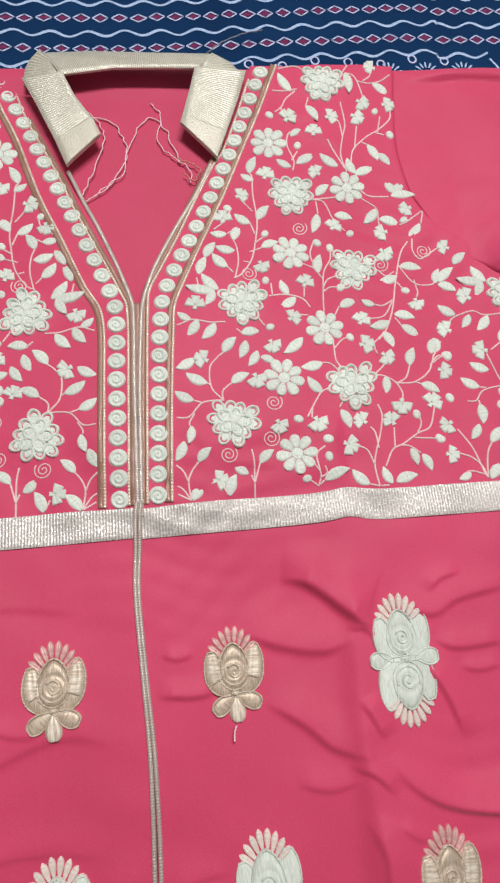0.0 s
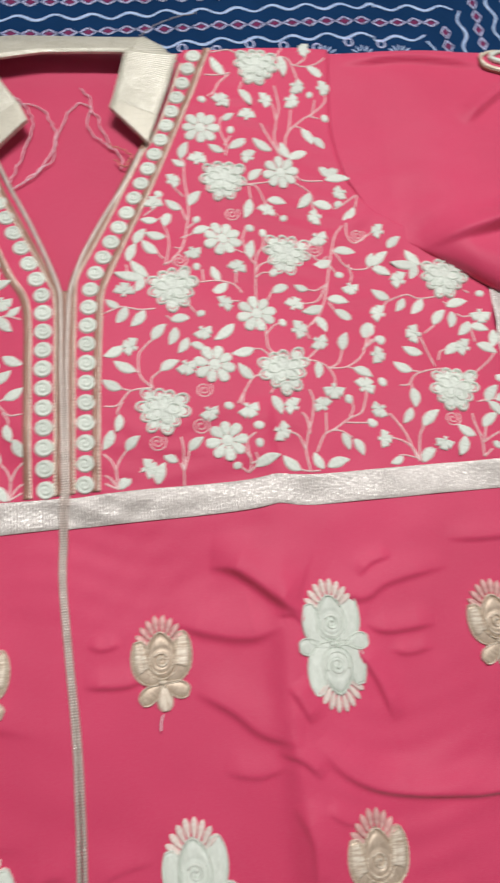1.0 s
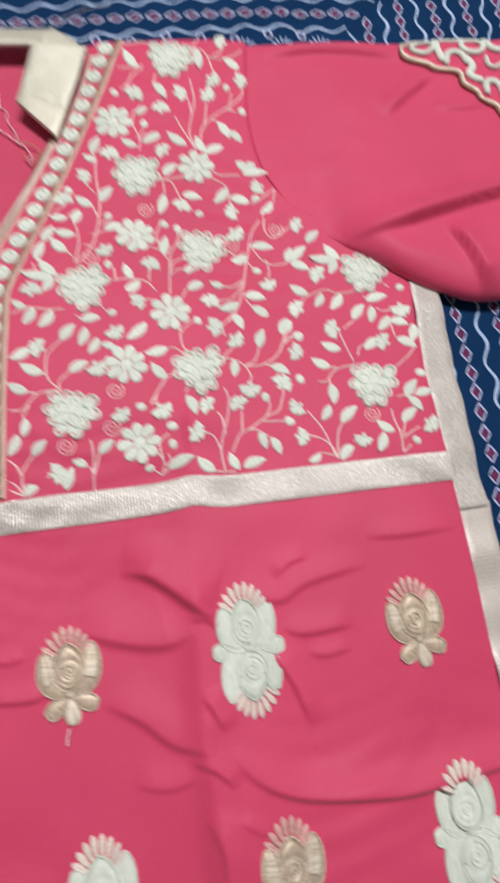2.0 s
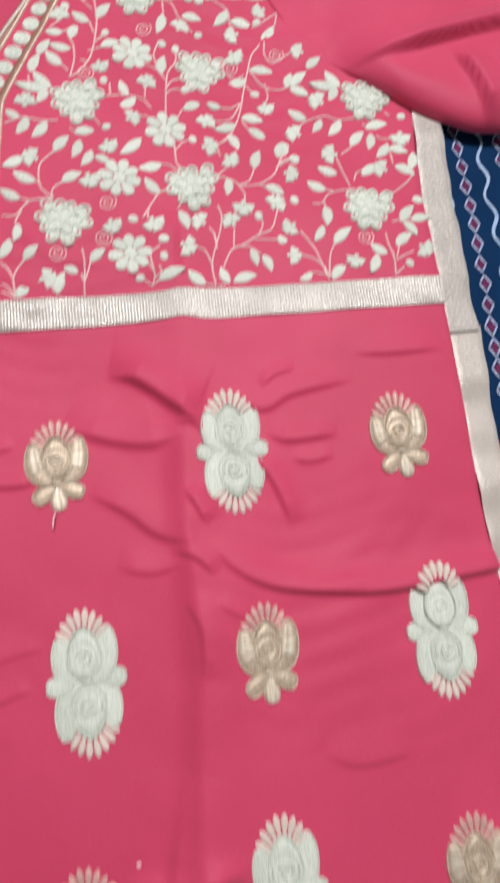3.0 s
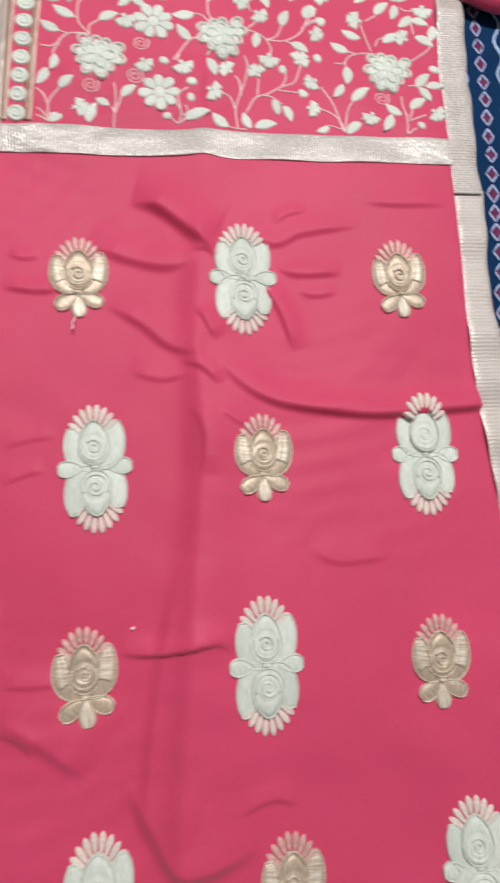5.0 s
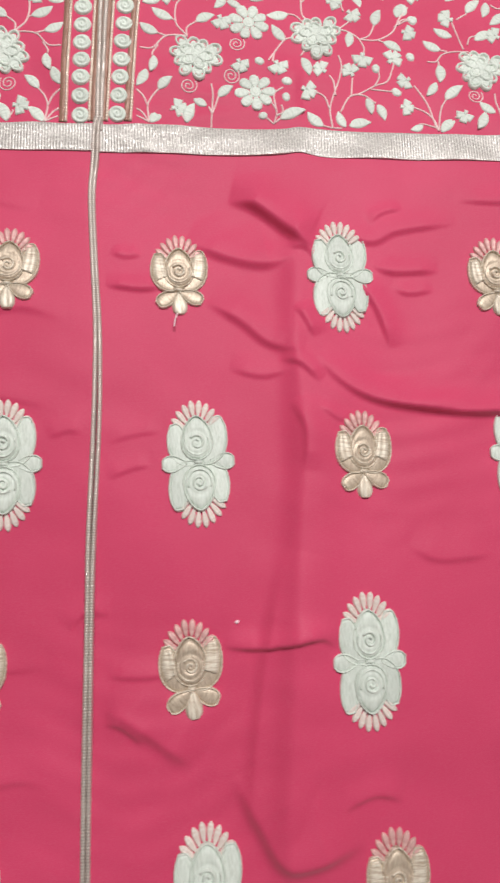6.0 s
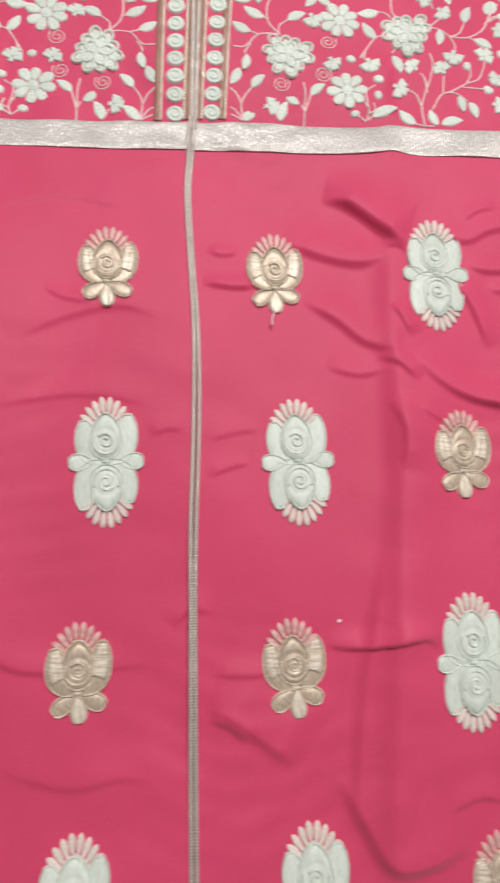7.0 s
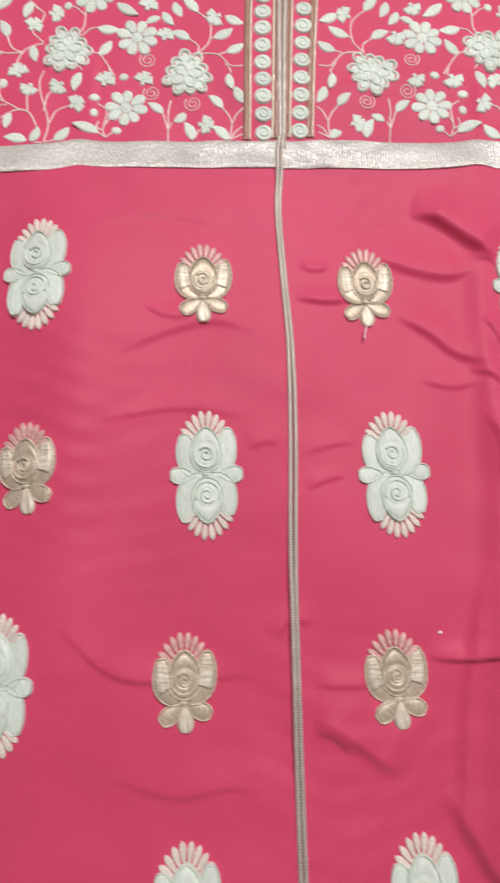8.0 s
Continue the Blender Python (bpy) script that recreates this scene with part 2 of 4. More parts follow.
SKIRT_FOLDS = [  # line, height, width
    ([(0.151, -0.166), (0.164, -0.185), (0.189, -0.200), (0.230, -0.208), (0.268, -0.211), (0.345, -0.206), (0.40, -0.204)], 0.0052, 0.0058),
    ([(0.094, -0.048), (0.110, -0.052), (0.124, -0.062), (0.138, -0.075), (0.148, -0.083), (0.156, -0.086)], 0.0060, 0.0076),
    ([(0.172, -0.064), (0.188, -0.080), (0.200, -0.082), (0.217, -0.074), (0.262, -0.067)], 0.0019, 0.0052),
    ([(0.262, -0.049), (0.290, -0.052), (0.330, -0.052)], 0.0014, 0.0040),
    ([(0.184, -0.112), (0.197, -0.134), (0.206, -0.163)], 0.0026, 0.0042),
    ([(0.196, -0.099), (0.210, -0.106), (0.245, -0.105)], 0.0020, 0.0042),
    ([(0.076, -0.126), (0.100, -0.142), (0.118, -0.158), (0.142, -0.166)], 0.0025, 0.0066),
    ([(0.138, -0.132), (0.144, -0.142), (0.150, -0.156)], 0.0020, 0.0040),
    ([(0.062, -0.080), (0.090, -0.092), (0.118, -0.098), (0.140, -0.092)], 0.0030, 0.0085),
    ([(0.080, -0.359), (0.100, -0.361), (0.119, -0.359), (0.141, -0.356), (0.152, -0.362)], 0.0036, 0.0036),
    ([(0.004, -0.391), (0.020, -0.398), (0.040, -0.412), (0.062, -0.428)], 0.0030, 0.0120),
    ([(0.086, -0.435), (0.100, -0.462), (0.112, -0.482), (0.128, -0.484), (0.164, -0.476)], 0.0046, 0.0120),
    ([(0.124, -0.300), (0.110, -0.360), (0.100, -0.420), (0.094, -0.470)], 0.0030, 0.0130),
    ([(0.006, -0.115), (0.030, -0.118), (0.046, -0.116)], 0.0020, 0.0036),
    ([(0.008, -0.250), (0.024, -0.244), (0.036, -0.242)], 0.0010, 0.0032),
    ([(0.008, -0.226), (0.026, -0.221), (0.044, -0.219)], 0.0007, 0.0034),
    ([(0.008, -0.374), (0.030, -0.375), (0.045, -0.374)], 0.0011, 0.0032),
    ([(0.149, 0.000), (0.145, -0.067), (0.139, -0.150), (0.140, -0.230), (0.133, -0.307), (0.127, -0.377), (0.118, -0.474), (0.110, -0.60)], 0.0056, 0.0150, 0.75),
    ([(-0.150, -0.330), (-0.120, -0.360), (-0.090, -0.368), (-0.030, -0.366)], 0.0015, 0.0050),
    ([(-0.120, -0.420), (-0.080, -0.434), (-0.045, -0.430), (-0.022, -0.436)], 0.0010, 0.0060),
    ([(-0.120, -0.158), (-0.085, -0.140), (-0.050, -0.132), (-0.020, -0.140)], 0.0012, 0.0070),
    ([(-0.146, 0.000), (-0.142, -0.090), (-0.146, -0.200), (-0.150, -0.330), (-0.156, -0.480)], 0.0085, 0.0150, 2.6),
    ([(-0.130, -0.203), (-0.080, -0.194), (-0.030, -0.200)], 0.0009, 0.0050),
    ([(-0.030, -0.222), (-0.018, -0.218), (-0.008, -0.219)], 0.0008, 0.0036),
    ([(-0.016, -0.345), (-0.006, -0.335), (0.010, -0.336)], 0.0010, 0.0040),
    ([(-0.135, -0.060), (-0.090, -0.050), (-0.040, -0.058)], 0.0008, 0.0080),
    ([(0.135, -0.086), (0.148, -0.088), (0.156, -0.098)], 0.0014, 0.0028),
    ([(0.196, -0.068), (0.206, -0.060), (0.222, -0.056)], 0.0013, 0.0028),
    ([(0.210, -0.118), (0.222, -0.122), (0.240, -0.120)], 0.0012, 0.0030),
    ([(0.126, -0.170), (0.140, -0.176), (0.152, -0.188)], 0.0018, 0.0034),
    ([(0.090, -0.176), (0.112, -0.182), (0.132, -0.178)], 0.0012, 0.0044),
    ([(0.132, -0.200), (0.140, -0.222), (0.138, -0.250)], 0.0018, 0.0050),
    ([(0.150, -0.205), (0.162, -0.214), (0.172, -0.216)], 0.0010, 0.0030),
    ([(0.010, -0.090), (0.020, -0.094), (0.032, -0.092)], 0.0012, 0.0030),
    ([(0.006, -0.400), (0.018, -0.404), (0.030, -0.414)], 0.0018, 0.0040),
    ([(0.150, -0.458), (0.172, -0.452), (0.190, -0.456)], 0.0016, 0.0044),
    ([(0.205, -0.300), (0.225, -0.310), (0.262, -0.308)], 0.0012, 0.0060),
    ([(-0.100, -0.120), (-0.085, -0.128), (-0.066, -0.130)], 0.0010, 0.0034),
]
BODICE_FOLDS = [
    ([(0.125, 0.340), (0.160, 0.334), (0.196, 0.342)], 0.0020, 0.0055),
    ([(0.150, 0.322), (0.175, 0.310), (0.190, 0.300)], 0.0016, 0.0060),
    ([(0.149, 0.010), (0.147, 0.040), (0.150, 0.070)], 0.0020, 0.0080),
    ([(-0.137, 0.010), (-0.139, 0.050), (-0.136, 0.090)], 0.0018, 0.0080),
    ([(0.035, 0.072), (0.060, 0.040), (0.110, 0.028)], 0.0010, 0.0060),
]


SKIRT_FOLDS = [fold_line(p, 1.35 * h, w, *side) for p, h, w, *side in SKIRT_FOLDS]
BODICE_FOLDS = [fold_line(*f) for f in BODICE_FOLDS]


def swell(x, y):
    broad = 0.0009 * np.sin(44 * x + 17 * y + 2.0 * np.sin(15 * y)) * np.sin(31 * y - 21 * x + 1.7 * np.sin(19 * x) + 0.8)
    return broad + 0.0038 * np.sin(13.1 * x + 4.7 * y + 0.6) * np.sin(13.3 * y - 3.9 * x) + 0.0008 * np.sin(31 * x + 12 * y) * np.sin(27 * y - 9 * x + 1.0)


CRINKLES = [(dice0.uniform(0, 6.28), 2 * math.pi / dice0.uniform(0.014, 0.050), dice0.uniform(0, 6.28)) for dice0 in (random.Random(k) for k in range(9))]


def crinkle(x, y):
    """Small uneven creases that come and go over the cloth."""
    z = 0 * x
    for k, (turn, rate, start) in enumerate(CRINKLES):
        patch = np.clip(np.sin(17 * x + 5 * k) * np.sin(15 * y - 3 * k + 1), 0, 1)
        bend = 0.010 * np.sin(40 * (y * math.cos(turn) - x * math.sin(turn)) + k)
        z = z + 0.0010 / rate ** 0.3 * patch * np.sin(rate * (x * math.cos(turn) + y * math.sin(turn) + bend) + start)
    return z


def folded(x, y, folds):
    z = np.array(swell(x, y) + crinkle(x, y))
    shape, x, y = z.shape, np.ravel(x), np.ravel(y)
    z = z.ravel()
    for line, high, width, steep in folds:
        m = 5 * width
        (x0, y0), (x1, y1) = line.min(0) - m, line.max(0) + m
        inside = np.nonzero((x > x0) & (x < x1) & (y > y0) & (y < y1))[0]
        if len(inside):
            z[inside] += fold_height(x[inside], y[inside], line, high, width, steep)
    return z.reshape(shape)


def skirt_z(x, y):
    return folded(np.asarray(x, float), np.asarray(y, float), SKIRT_FOLDS)


def bodice_z(x, y):
    return folded(np.asarray(x, float), np.asarray(y, float), BODICE_FOLDS) + crinkle(np.asarray(x, float), np.asarray(y, float)) + 0.0008


def middle(y, lean=0.050):
    """The line of the front opening leans a little above the waist."""
    return lean * np.asarray(y) if np.ndim(y) else lean * y


def mirrored(points, lean=0.050):
    return [(2 * middle(y, lean) - x, y) for x, y in points]


SHEET_Z = -0.0065


# ---- the room that closes the place ----
def box(name, size, centre, material, label, category):
    bm = bmesh.new()
    bmesh.ops.create_cube(bm, size=1.0, matrix=Matrix.LocRotScale(centre, None, size))
    me = bpy.data.meshes.new(name)
    bm.to_mesh(me)
    bm.free()
    me.materials.append(material)
    return tagged(new(name, me), label, category, kind="structure")


box("wall_north", (3.4, 0.1, 3.1), (0, 2.15, 1.0), WALL, "plain grey-beige painted bedroom wall", "wall")
box("wall_south", (3.4, 0.1, 3.1), (0, -1.85, 1.0), WALL, "plain grey-beige painted bedroom wall", "wall")
box("wall_east", (0.1, 4.10, 3.1), (1.75, 0.15, 1.0), WALL, "plain grey-beige painted bedroom wall", "wall")
box("wall_west", (0.1, 4.10, 3.1), (-1.75, 0.15, 1.0), WALL, "plain grey-beige painted bedroom wall", "wall")
box("floor", (3.6, 4.10, 0.1), (0, 0.15, -0.60), WALL, "plain pale floor under the bed", "floor")
box("ceiling", (3.6, 4.10, 0.1), (0, 0.15, 2.60), WALL, "plain white painted ceiling", "ceiling")


# ---- the bed sheet and its print ----
def sheet_z(x, y):
    return SHEET_Z + 0.0012 * np.sin(11 * x + 4 * y) * np.sin(9 * y - 3 * x + 0.5)


sheet_left, sheet_right = corners([(-0.95, -1.1), (-0.95, 1.0)], 120), corners([(0.95, -1.1), (0.95, 1.0)], 120)
bedsheet = tagged(part("bedsheet", ruled("bedsheet", sheet_left, sheet_right, 110, sheet_z, 0.0, 0.01, 0.48), SHEET),
                  "navy blue cotton bedsheet with block-printed diamonds and waves", "bedsheet")

PITCH = 0.0166


def flat(line, widths, lift):
    """A printed stroke that lies on the sheet."""
    verts, faces, uvs = blade(line, widths, 0.0, ROUND, sheet_z, sink=0.0)
    verts[:, 2] += lift
    return verts, faces, uvs


def joined(name, pieces):
    verts, faces, base = [], [], 0
    for v, f, *_ in pieces:
        verts.append(v)
        faces += [tuple(i + base for i in face) for face in f]
        base += len(v)
    return mesh_of(name, np.vstack(verts), faces)


def row_line(k, s):
    """A point of printed row k, s metres left of the corner: a gentle sag like the real cloth."""
    x = 0.367 + PITCH * k - s
    return x, 0.4275 + PITCH * 1.06 * k + 0.004 * np.sin((x - 0.15) * 9.0) * (x < 0.3) + 0.008 * np.clip(-x, 0, 0.3) * 3


def column_line(k, s):
    """A point of printed column k, s metres below the corner."""
    y = 0.4275 + PITCH * 1.06 * k - s
    return 0.367 + PITCH * 1.03 * k + 0.012 * np.sin(np.clip((y + 0.16) / 0.56, 0, 1) * math.pi), y


def wave_print(name, line, k, length):
    s = np.arange(0.004, length, 0.0016)
    p = np.array([line(k, v) for v in s])
    t = np.gradient(p, axis=0)
    t /= np.linalg.norm(t, axis=1)[:, None]
    side = np.stack([-t[:, 1], t[:, 0]], 1)
    p = p + side * (0.0030 * np.sin(2 * math.pi * s / 0.0325 + 1.7 * k) + 0.0006 * np.sin(s * 61 + k))[:, None]
    w = 0.0025 + 0.0005 * np.sin(s * 140 + 3 * k)
    part(name, joined(name, [flat(p, w, 0.0004)]), INK_BLUE, bedsheet, "pale blue printed wavy line")


def diamond_print(name, line, k, length):
    rng = random.Random(50 + k)
    frames, fills = [], []
    s = 0.012
    while s < length:
        a, b = np.array(line(k, s)), np.array(line(k, s + 0.002))
        t = (b - a) / np.linalg.norm(b - a)
        n = np.array((-t[1], t[0]))
        hl, hw = 0.0074 + rng.uniform(-0.0005, 0.0004), 0.0047 + rng.uniform(-0.0005, 0.0004)
        c = a + n * rng.uniform(-0.0009, 0.0009)
        ring = [c + t * hl, c + n * hw, c - t * hl, c - n * hw, c + t * hl]
        for i in range(4):
            frames.append(flat(corners([ring[i], ring[i + 1]], 3), [0.0012, 0.0015, 0.0012], 0.00055))
        q = [c + t * hl * 0.62, c + n * hw * 0.62, c - t * hl * 0.62, c - n * hw * 0.62]
        v = np.array([(*p, float(sheet_z(p[0], p[1])) + 0.0004) for p in q])
        fills.append((v, [(0, 1, 2, 3)]))
        s += 0.0166 + rng.uniform(-0.0006, 0.0006)
    part(name, joined(name, frames), INK_LILAC, bedsheet, "lilac printed diamond outlines in a row")
    part(name + "_filling", joined(name, fills), INK_PLUM, bedsheet, "plum printed diamond centres in a row")


for k in range(-1, 15):
    if k % 2:
        wave_print("wave_print", row_line, k, 1.25)
        wave_print("wave_print", column_line, k, 1.30)
    else:
        diamond_print("diamond_print", row_line, k, 1.25)
        diamond_print("diamond_print", column_line, k, 1.30)


def ring_print(x, y):
    a = np.linspace(0, 2 * math.pi, 17)
    line = np.stack([x + 0.0036 * np.cos(a), y + 0.0042 * np.sin(a)], 1)
    part("ring_print", joined("ring_print", [flat(line, np.full(17, 0.0016), 0.0005)]), INK_LILAC, bedsheet)


def sunburst_print(x, y):
    rays = []
    for k in range(7):
        a = math.pi * (0.08 + 0.84 * k / 6)
        d = np.array((math.cos(a), math.sin(a)))
        rays.append(flat(corners([np.array((x, y)) + d * 0.006, np.array((x, y)) + d * 0.0125], 4), [0.0010, 0.0015, 0.0018, 0.0012], 0.0005))
    part("sunburst_print", joined("sunburst_print", rays), INK_BLUE, bedsheet)


for k in range(13):
    x = 0.302 - 0.0305 * k
    ring_print(x, 0.4035 + 0.003 * math.sin(2.1 * k))
for k in range(6):
    sunburst_print(0.318 - 0.035 * k, 0.390)
sunburst_print(-0.080, 0.393)
sunburst_print(-0.115, 0.397)

# ---- the kurta ----
kurta = tagged(new("kurta"), "pink kurta tunic with cream floral embroidery and gold tape edging", "tunic")
kurta.empty_display_size = 0.1

# skirt panels, one on each side of the front opening
SIDE = [(0.372, -0.70), (0.366, -0.50), (0.354, -0.377), (0.3455, -0.287), (0.341, -0.229), (0.338, -0.18), (0.337, -0.104), (0.337, 0.0)]
OPENING = [(-0.004, -0.70), (-0.0042, -0.48), (-0.003, -0.34), (-0.002, -0.284), (0.001, -0.21), (0.0015, -0.15), (-0.001, -0.10), (-0.003, -0.05), (-0.001, -0.02), (0.000, 0.0)]
opening, side = along(OPENING, 500), along(SIDE, 500)
opening = np.stack([np.interp(side[:, 1], opening[:, 1], opening[:, 0]), side[:, 1]], 1)
part("front_panel", ruled("front_panel", opening, side, 250, skirt_z, 0.001, 0.004, 0.004), PINK, kurta)
part("front_panel", ruled("front_panel", np.stack([-side[:, 0], side[:, 1]], 1), opening - (0.0012, 0), 250, skirt_z, 0.001, 0.004, 0.004), PINK, kurta)

# back panel that shows beside the side tape and inside the neck
BACK = [(0.392, -0.70), (0.384, -0.30), (0.375, -0.255), (0.371, -0.222), (0.363, -0.165), (0.3595, -0.07), (0.350, 0.02)]
back = along(BACK, 60)
part("back_panel", ruled("back_panel", np.stack([-back[:, 0], back[:, 1]], 1), back, 30, lambda x, y: 0 * x - 0.0055, 0.0015, 0.003, 0.002), PINK_INSIDE, kurta)
neck_l, neck_r = corners([(-0.030, 0.12), (-0.115, 0.396)], 60), corners([(0.05, 0.12), (0.145, 0.392)], 60)
part("back_lining", ruled("back_lining", neck_l, neck_r, 50, lambda x, y: -0.0045 + 0.0012 * np.sin(40 * y + 9 * x) * np.clip((y - 0.2) * 8, 0, 1) + 0.004 * np.clip((y - 0.36) / 0.03, 0, 1), 0.001, 0.003, 0.001),
     PINK_INSIDE, kurta, "pink inside of the back seen through the neck opening")

# bodice halves with the v of the neck cut away
NECK = [(0.0012, 0.0), (0.006, 0.10), (0.0085, 0.139), (0.0115, 0.167), (0.020, 0.191), (0.036, 0.223), (0.060, 0.264), (0.074, 0.291), (0.098, 0.345), (0.118, 0.390)]
ARM = [(0.337, 0.0), (0.3375, 0.066), (0.341, 0.110), (0.344, 0.146), (0.318, 0.188), (0.275, 0.214), (0.251, 0.237), (0.240, 0.265), (0.2365, 0.305), (0.2415, 0.353), (0.2465, 0.389)]
neck, arm = along(NECK, 150), along(ARM, 150)
part("bodice_half", ruled("bodice_half", neck, arm, 120, bodice_z, 0.001, 0.004, 0.004), PINK, kurta)
part("bodice_half", ruled("bodice_half", np.array(mirrored(arm)), np.array(mirrored(neck)), 120, bodice_z, 0.001, 0.004, 0.004), PINK, kurta)

# sleeves: flattened tubes that bridge over the underarm
SLEEVE_FOLDS = [
    ([(0.296, 0.184), (0.341, 0.190), (0.388, 0.201), (0.441, 0.212), (0.52, 0.222)], 0.0065, 0.0060),
    ([(0.379, 0.186), (0.391, 0.156), (0.399, 0.122)], 0.0050, 0.0055),
    ([(0.354, 0.300), (0.382, 0.323), (0.410, 0.342)], 0.0032, 0.0050),
    ([(0.400, 0.306), (0.425, 0.302), (0.450, 0.305)], 0.0018, 0.0040),
    ([(0.255, 0.372), (0.32, 0.374), (0.39, 0.366)], 0.0028, 0.0060),
]
SLEEVE_FOLDS = [fold_line(p, 1.9 * h, w) for p, h, w in SLEEVE_FOLDS]


def sleeve(flip):
    nu, nv = 130, 110
    u, v = np.linspace(0, 1, nu)[None, :, None], np.linspace(0, 1, nv)[:, None, None]
    low = along([(0.268, 0.208), (0.294, 0.184), (0.312, 0.171), (0.339, 0.149), (0.364, 0.133), (0.392, 0.121), (0.43, 0.121), (0.50, 0.128), (0.60, 0.135)], nu)[None]
    top = along([(0.2465, 0.388), (0.292, 0.3865), (0.351, 0.386), (0.397, 0.386), (0.491, 0.386), (0.60, 0.384)], nu)[None]
    seam = along([(0.268, 0.208), (0.251, 0.237), (0.240, 0.265), (0.2365, 0.305), (0.2415, 0.353), (0.2465, 0.388)], nv)[:, None]
    flatten = low * (1 - v) + top * v
    g = flatten + (1 - u) ** 4 * (seam - flatten[:, :1])
    x, y = g[..., 0], g[..., 1]
    free = np.clip((x - 0.278) / 0.055, 0, 1)
    free = free * free * (3 - 2 * free)
    rise = 0.014 * free * np.exp(-((v[..., 0] / 0.45) ** 2))
    dist = np.linalg.norm(g - low, axis=-1)
    over = np.linalg.norm(g - top, axis=-1)
    lip = np.sqrt(np.clip(1 - (1 - np.clip(dist / 0.026, 0, 1)) ** 2, 0, 1))
    lip_top = np.sqrt(np.clip(1 - (1 - np.clip(over / 0.010, 0, 1)) ** 2, 0, 1))
    z = 0.0014 + folded(x, y, SLEEVE_FOLDS) + rise + 0.003 * free - 0.013 * (1 - lip) * free - 0.006 * (1 - lip_top)
    verts = np.stack([2 * middle(y) - x if flip else x, y, z], -1).reshape(-1, 3)
    under = verts.copy()
    under[:, 2] -= 0.003
    n = nu * nv
    faces = [(i * nu + j, i * nu + j + 1, (i + 1) * nu + j + 1, (i + 1) * nu + j) for i in range(nv - 1) for j in range(nu - 1)]
    faces += [tuple(n + k for k in f[::-1]) for f in faces]
    ring = list(range(nu)) + [i * nu + nu - 1 for i in range(1, nv)] + [(nv - 1) * nu + j for j in range(nu - 2, -1, -1)] + [i * nu for i in range(nv - 2, 0, -1)]
    faces += [(ring[k], n + ring[k], n + ring[(k + 1) % len(ring)], ring[(k + 1) % len(ring)]) for k in range(len(ring))]
    if flip:
        faces = [f[::-1] for f in faces]
    return part("sleeve", mesh_of("sleeve", np.vstack([verts, under]), faces), PINK, kurta)


right_sleeve = sleeve(False)
sleeve(True)


def sleeve_z(x, y):
    return folded(np.asarray(x, float), np.asarray(y, float), SLEEVE_FOLDS) + 0.0056 + 0.014 * np.exp(-(((np.asarray(y) - 0.125) / 0.117) ** 2)) - 0.004 * np.clip((np.asarray(y) - 0.378) / 0.008, 0, 1)


# waist tape, in two lengths that meet at the opening
def waist_z(x, y):
    return np.maximum(bodice_z(x, y), skirt_z(x, y)) + 0.0014


waist_top = along([(0.002, 0.0070), (0.053, 0.0085), (0.115, 0.0080), (0.136, 0.0090), (0.149, 0.0105), (0.164, 0.0082), (0.183, 0.0065), (0.244, 0.0055), (0.337, 0.0025)], 170)
waist_low = along([(0.002, -0.0135), (0.053, -0.0135), (0.115, -0.0135), (0.136, -0.0125), (0.149, -0.0110), (0.164, -0.0140), (0.183, -0.0155), (0.244, -0.0165), (0.337, -0.0185)], 170)
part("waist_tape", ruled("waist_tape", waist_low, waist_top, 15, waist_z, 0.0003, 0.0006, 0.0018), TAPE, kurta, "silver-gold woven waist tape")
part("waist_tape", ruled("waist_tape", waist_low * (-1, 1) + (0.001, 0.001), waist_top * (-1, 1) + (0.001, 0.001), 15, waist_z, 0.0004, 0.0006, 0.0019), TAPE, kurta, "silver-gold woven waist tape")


# side tapes
def side_tape(name, inner, outer, lift, material, flip):
    a, b = along(inner, 110), along(outer, 110)
    if flip:
        a, b = a * (-1, 1), b * (-1, 1)
    wavy = lambda x, y: lift + 0.0012 * np.sin(70 * y) + 0.0010 * np.sin(163 * y + 1.0)
    part(name, ruled(name, a, b, 11, wavy, 0.0006, 0.001, 0.0010), material, kurta, "silver-gold woven side tape")


for flip in (False, True):
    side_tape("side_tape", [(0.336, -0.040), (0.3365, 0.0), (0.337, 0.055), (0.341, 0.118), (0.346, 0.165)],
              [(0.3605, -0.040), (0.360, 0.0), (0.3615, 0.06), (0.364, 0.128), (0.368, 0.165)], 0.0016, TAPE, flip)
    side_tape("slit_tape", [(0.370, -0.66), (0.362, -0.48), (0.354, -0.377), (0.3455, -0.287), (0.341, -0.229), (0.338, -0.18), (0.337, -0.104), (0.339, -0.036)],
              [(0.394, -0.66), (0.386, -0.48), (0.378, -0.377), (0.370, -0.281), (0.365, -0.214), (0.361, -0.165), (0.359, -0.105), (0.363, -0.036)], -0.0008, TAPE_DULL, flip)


# braids and cords beside the opening
def braid(name, points, width, high, material, n, height, label="", beads=0.10):
    line = along(points, n)
    return part(name, blade_mesh(name, line, np.full(n, width), high, ROUND, height, 0.001, beads), material, kurta, label)


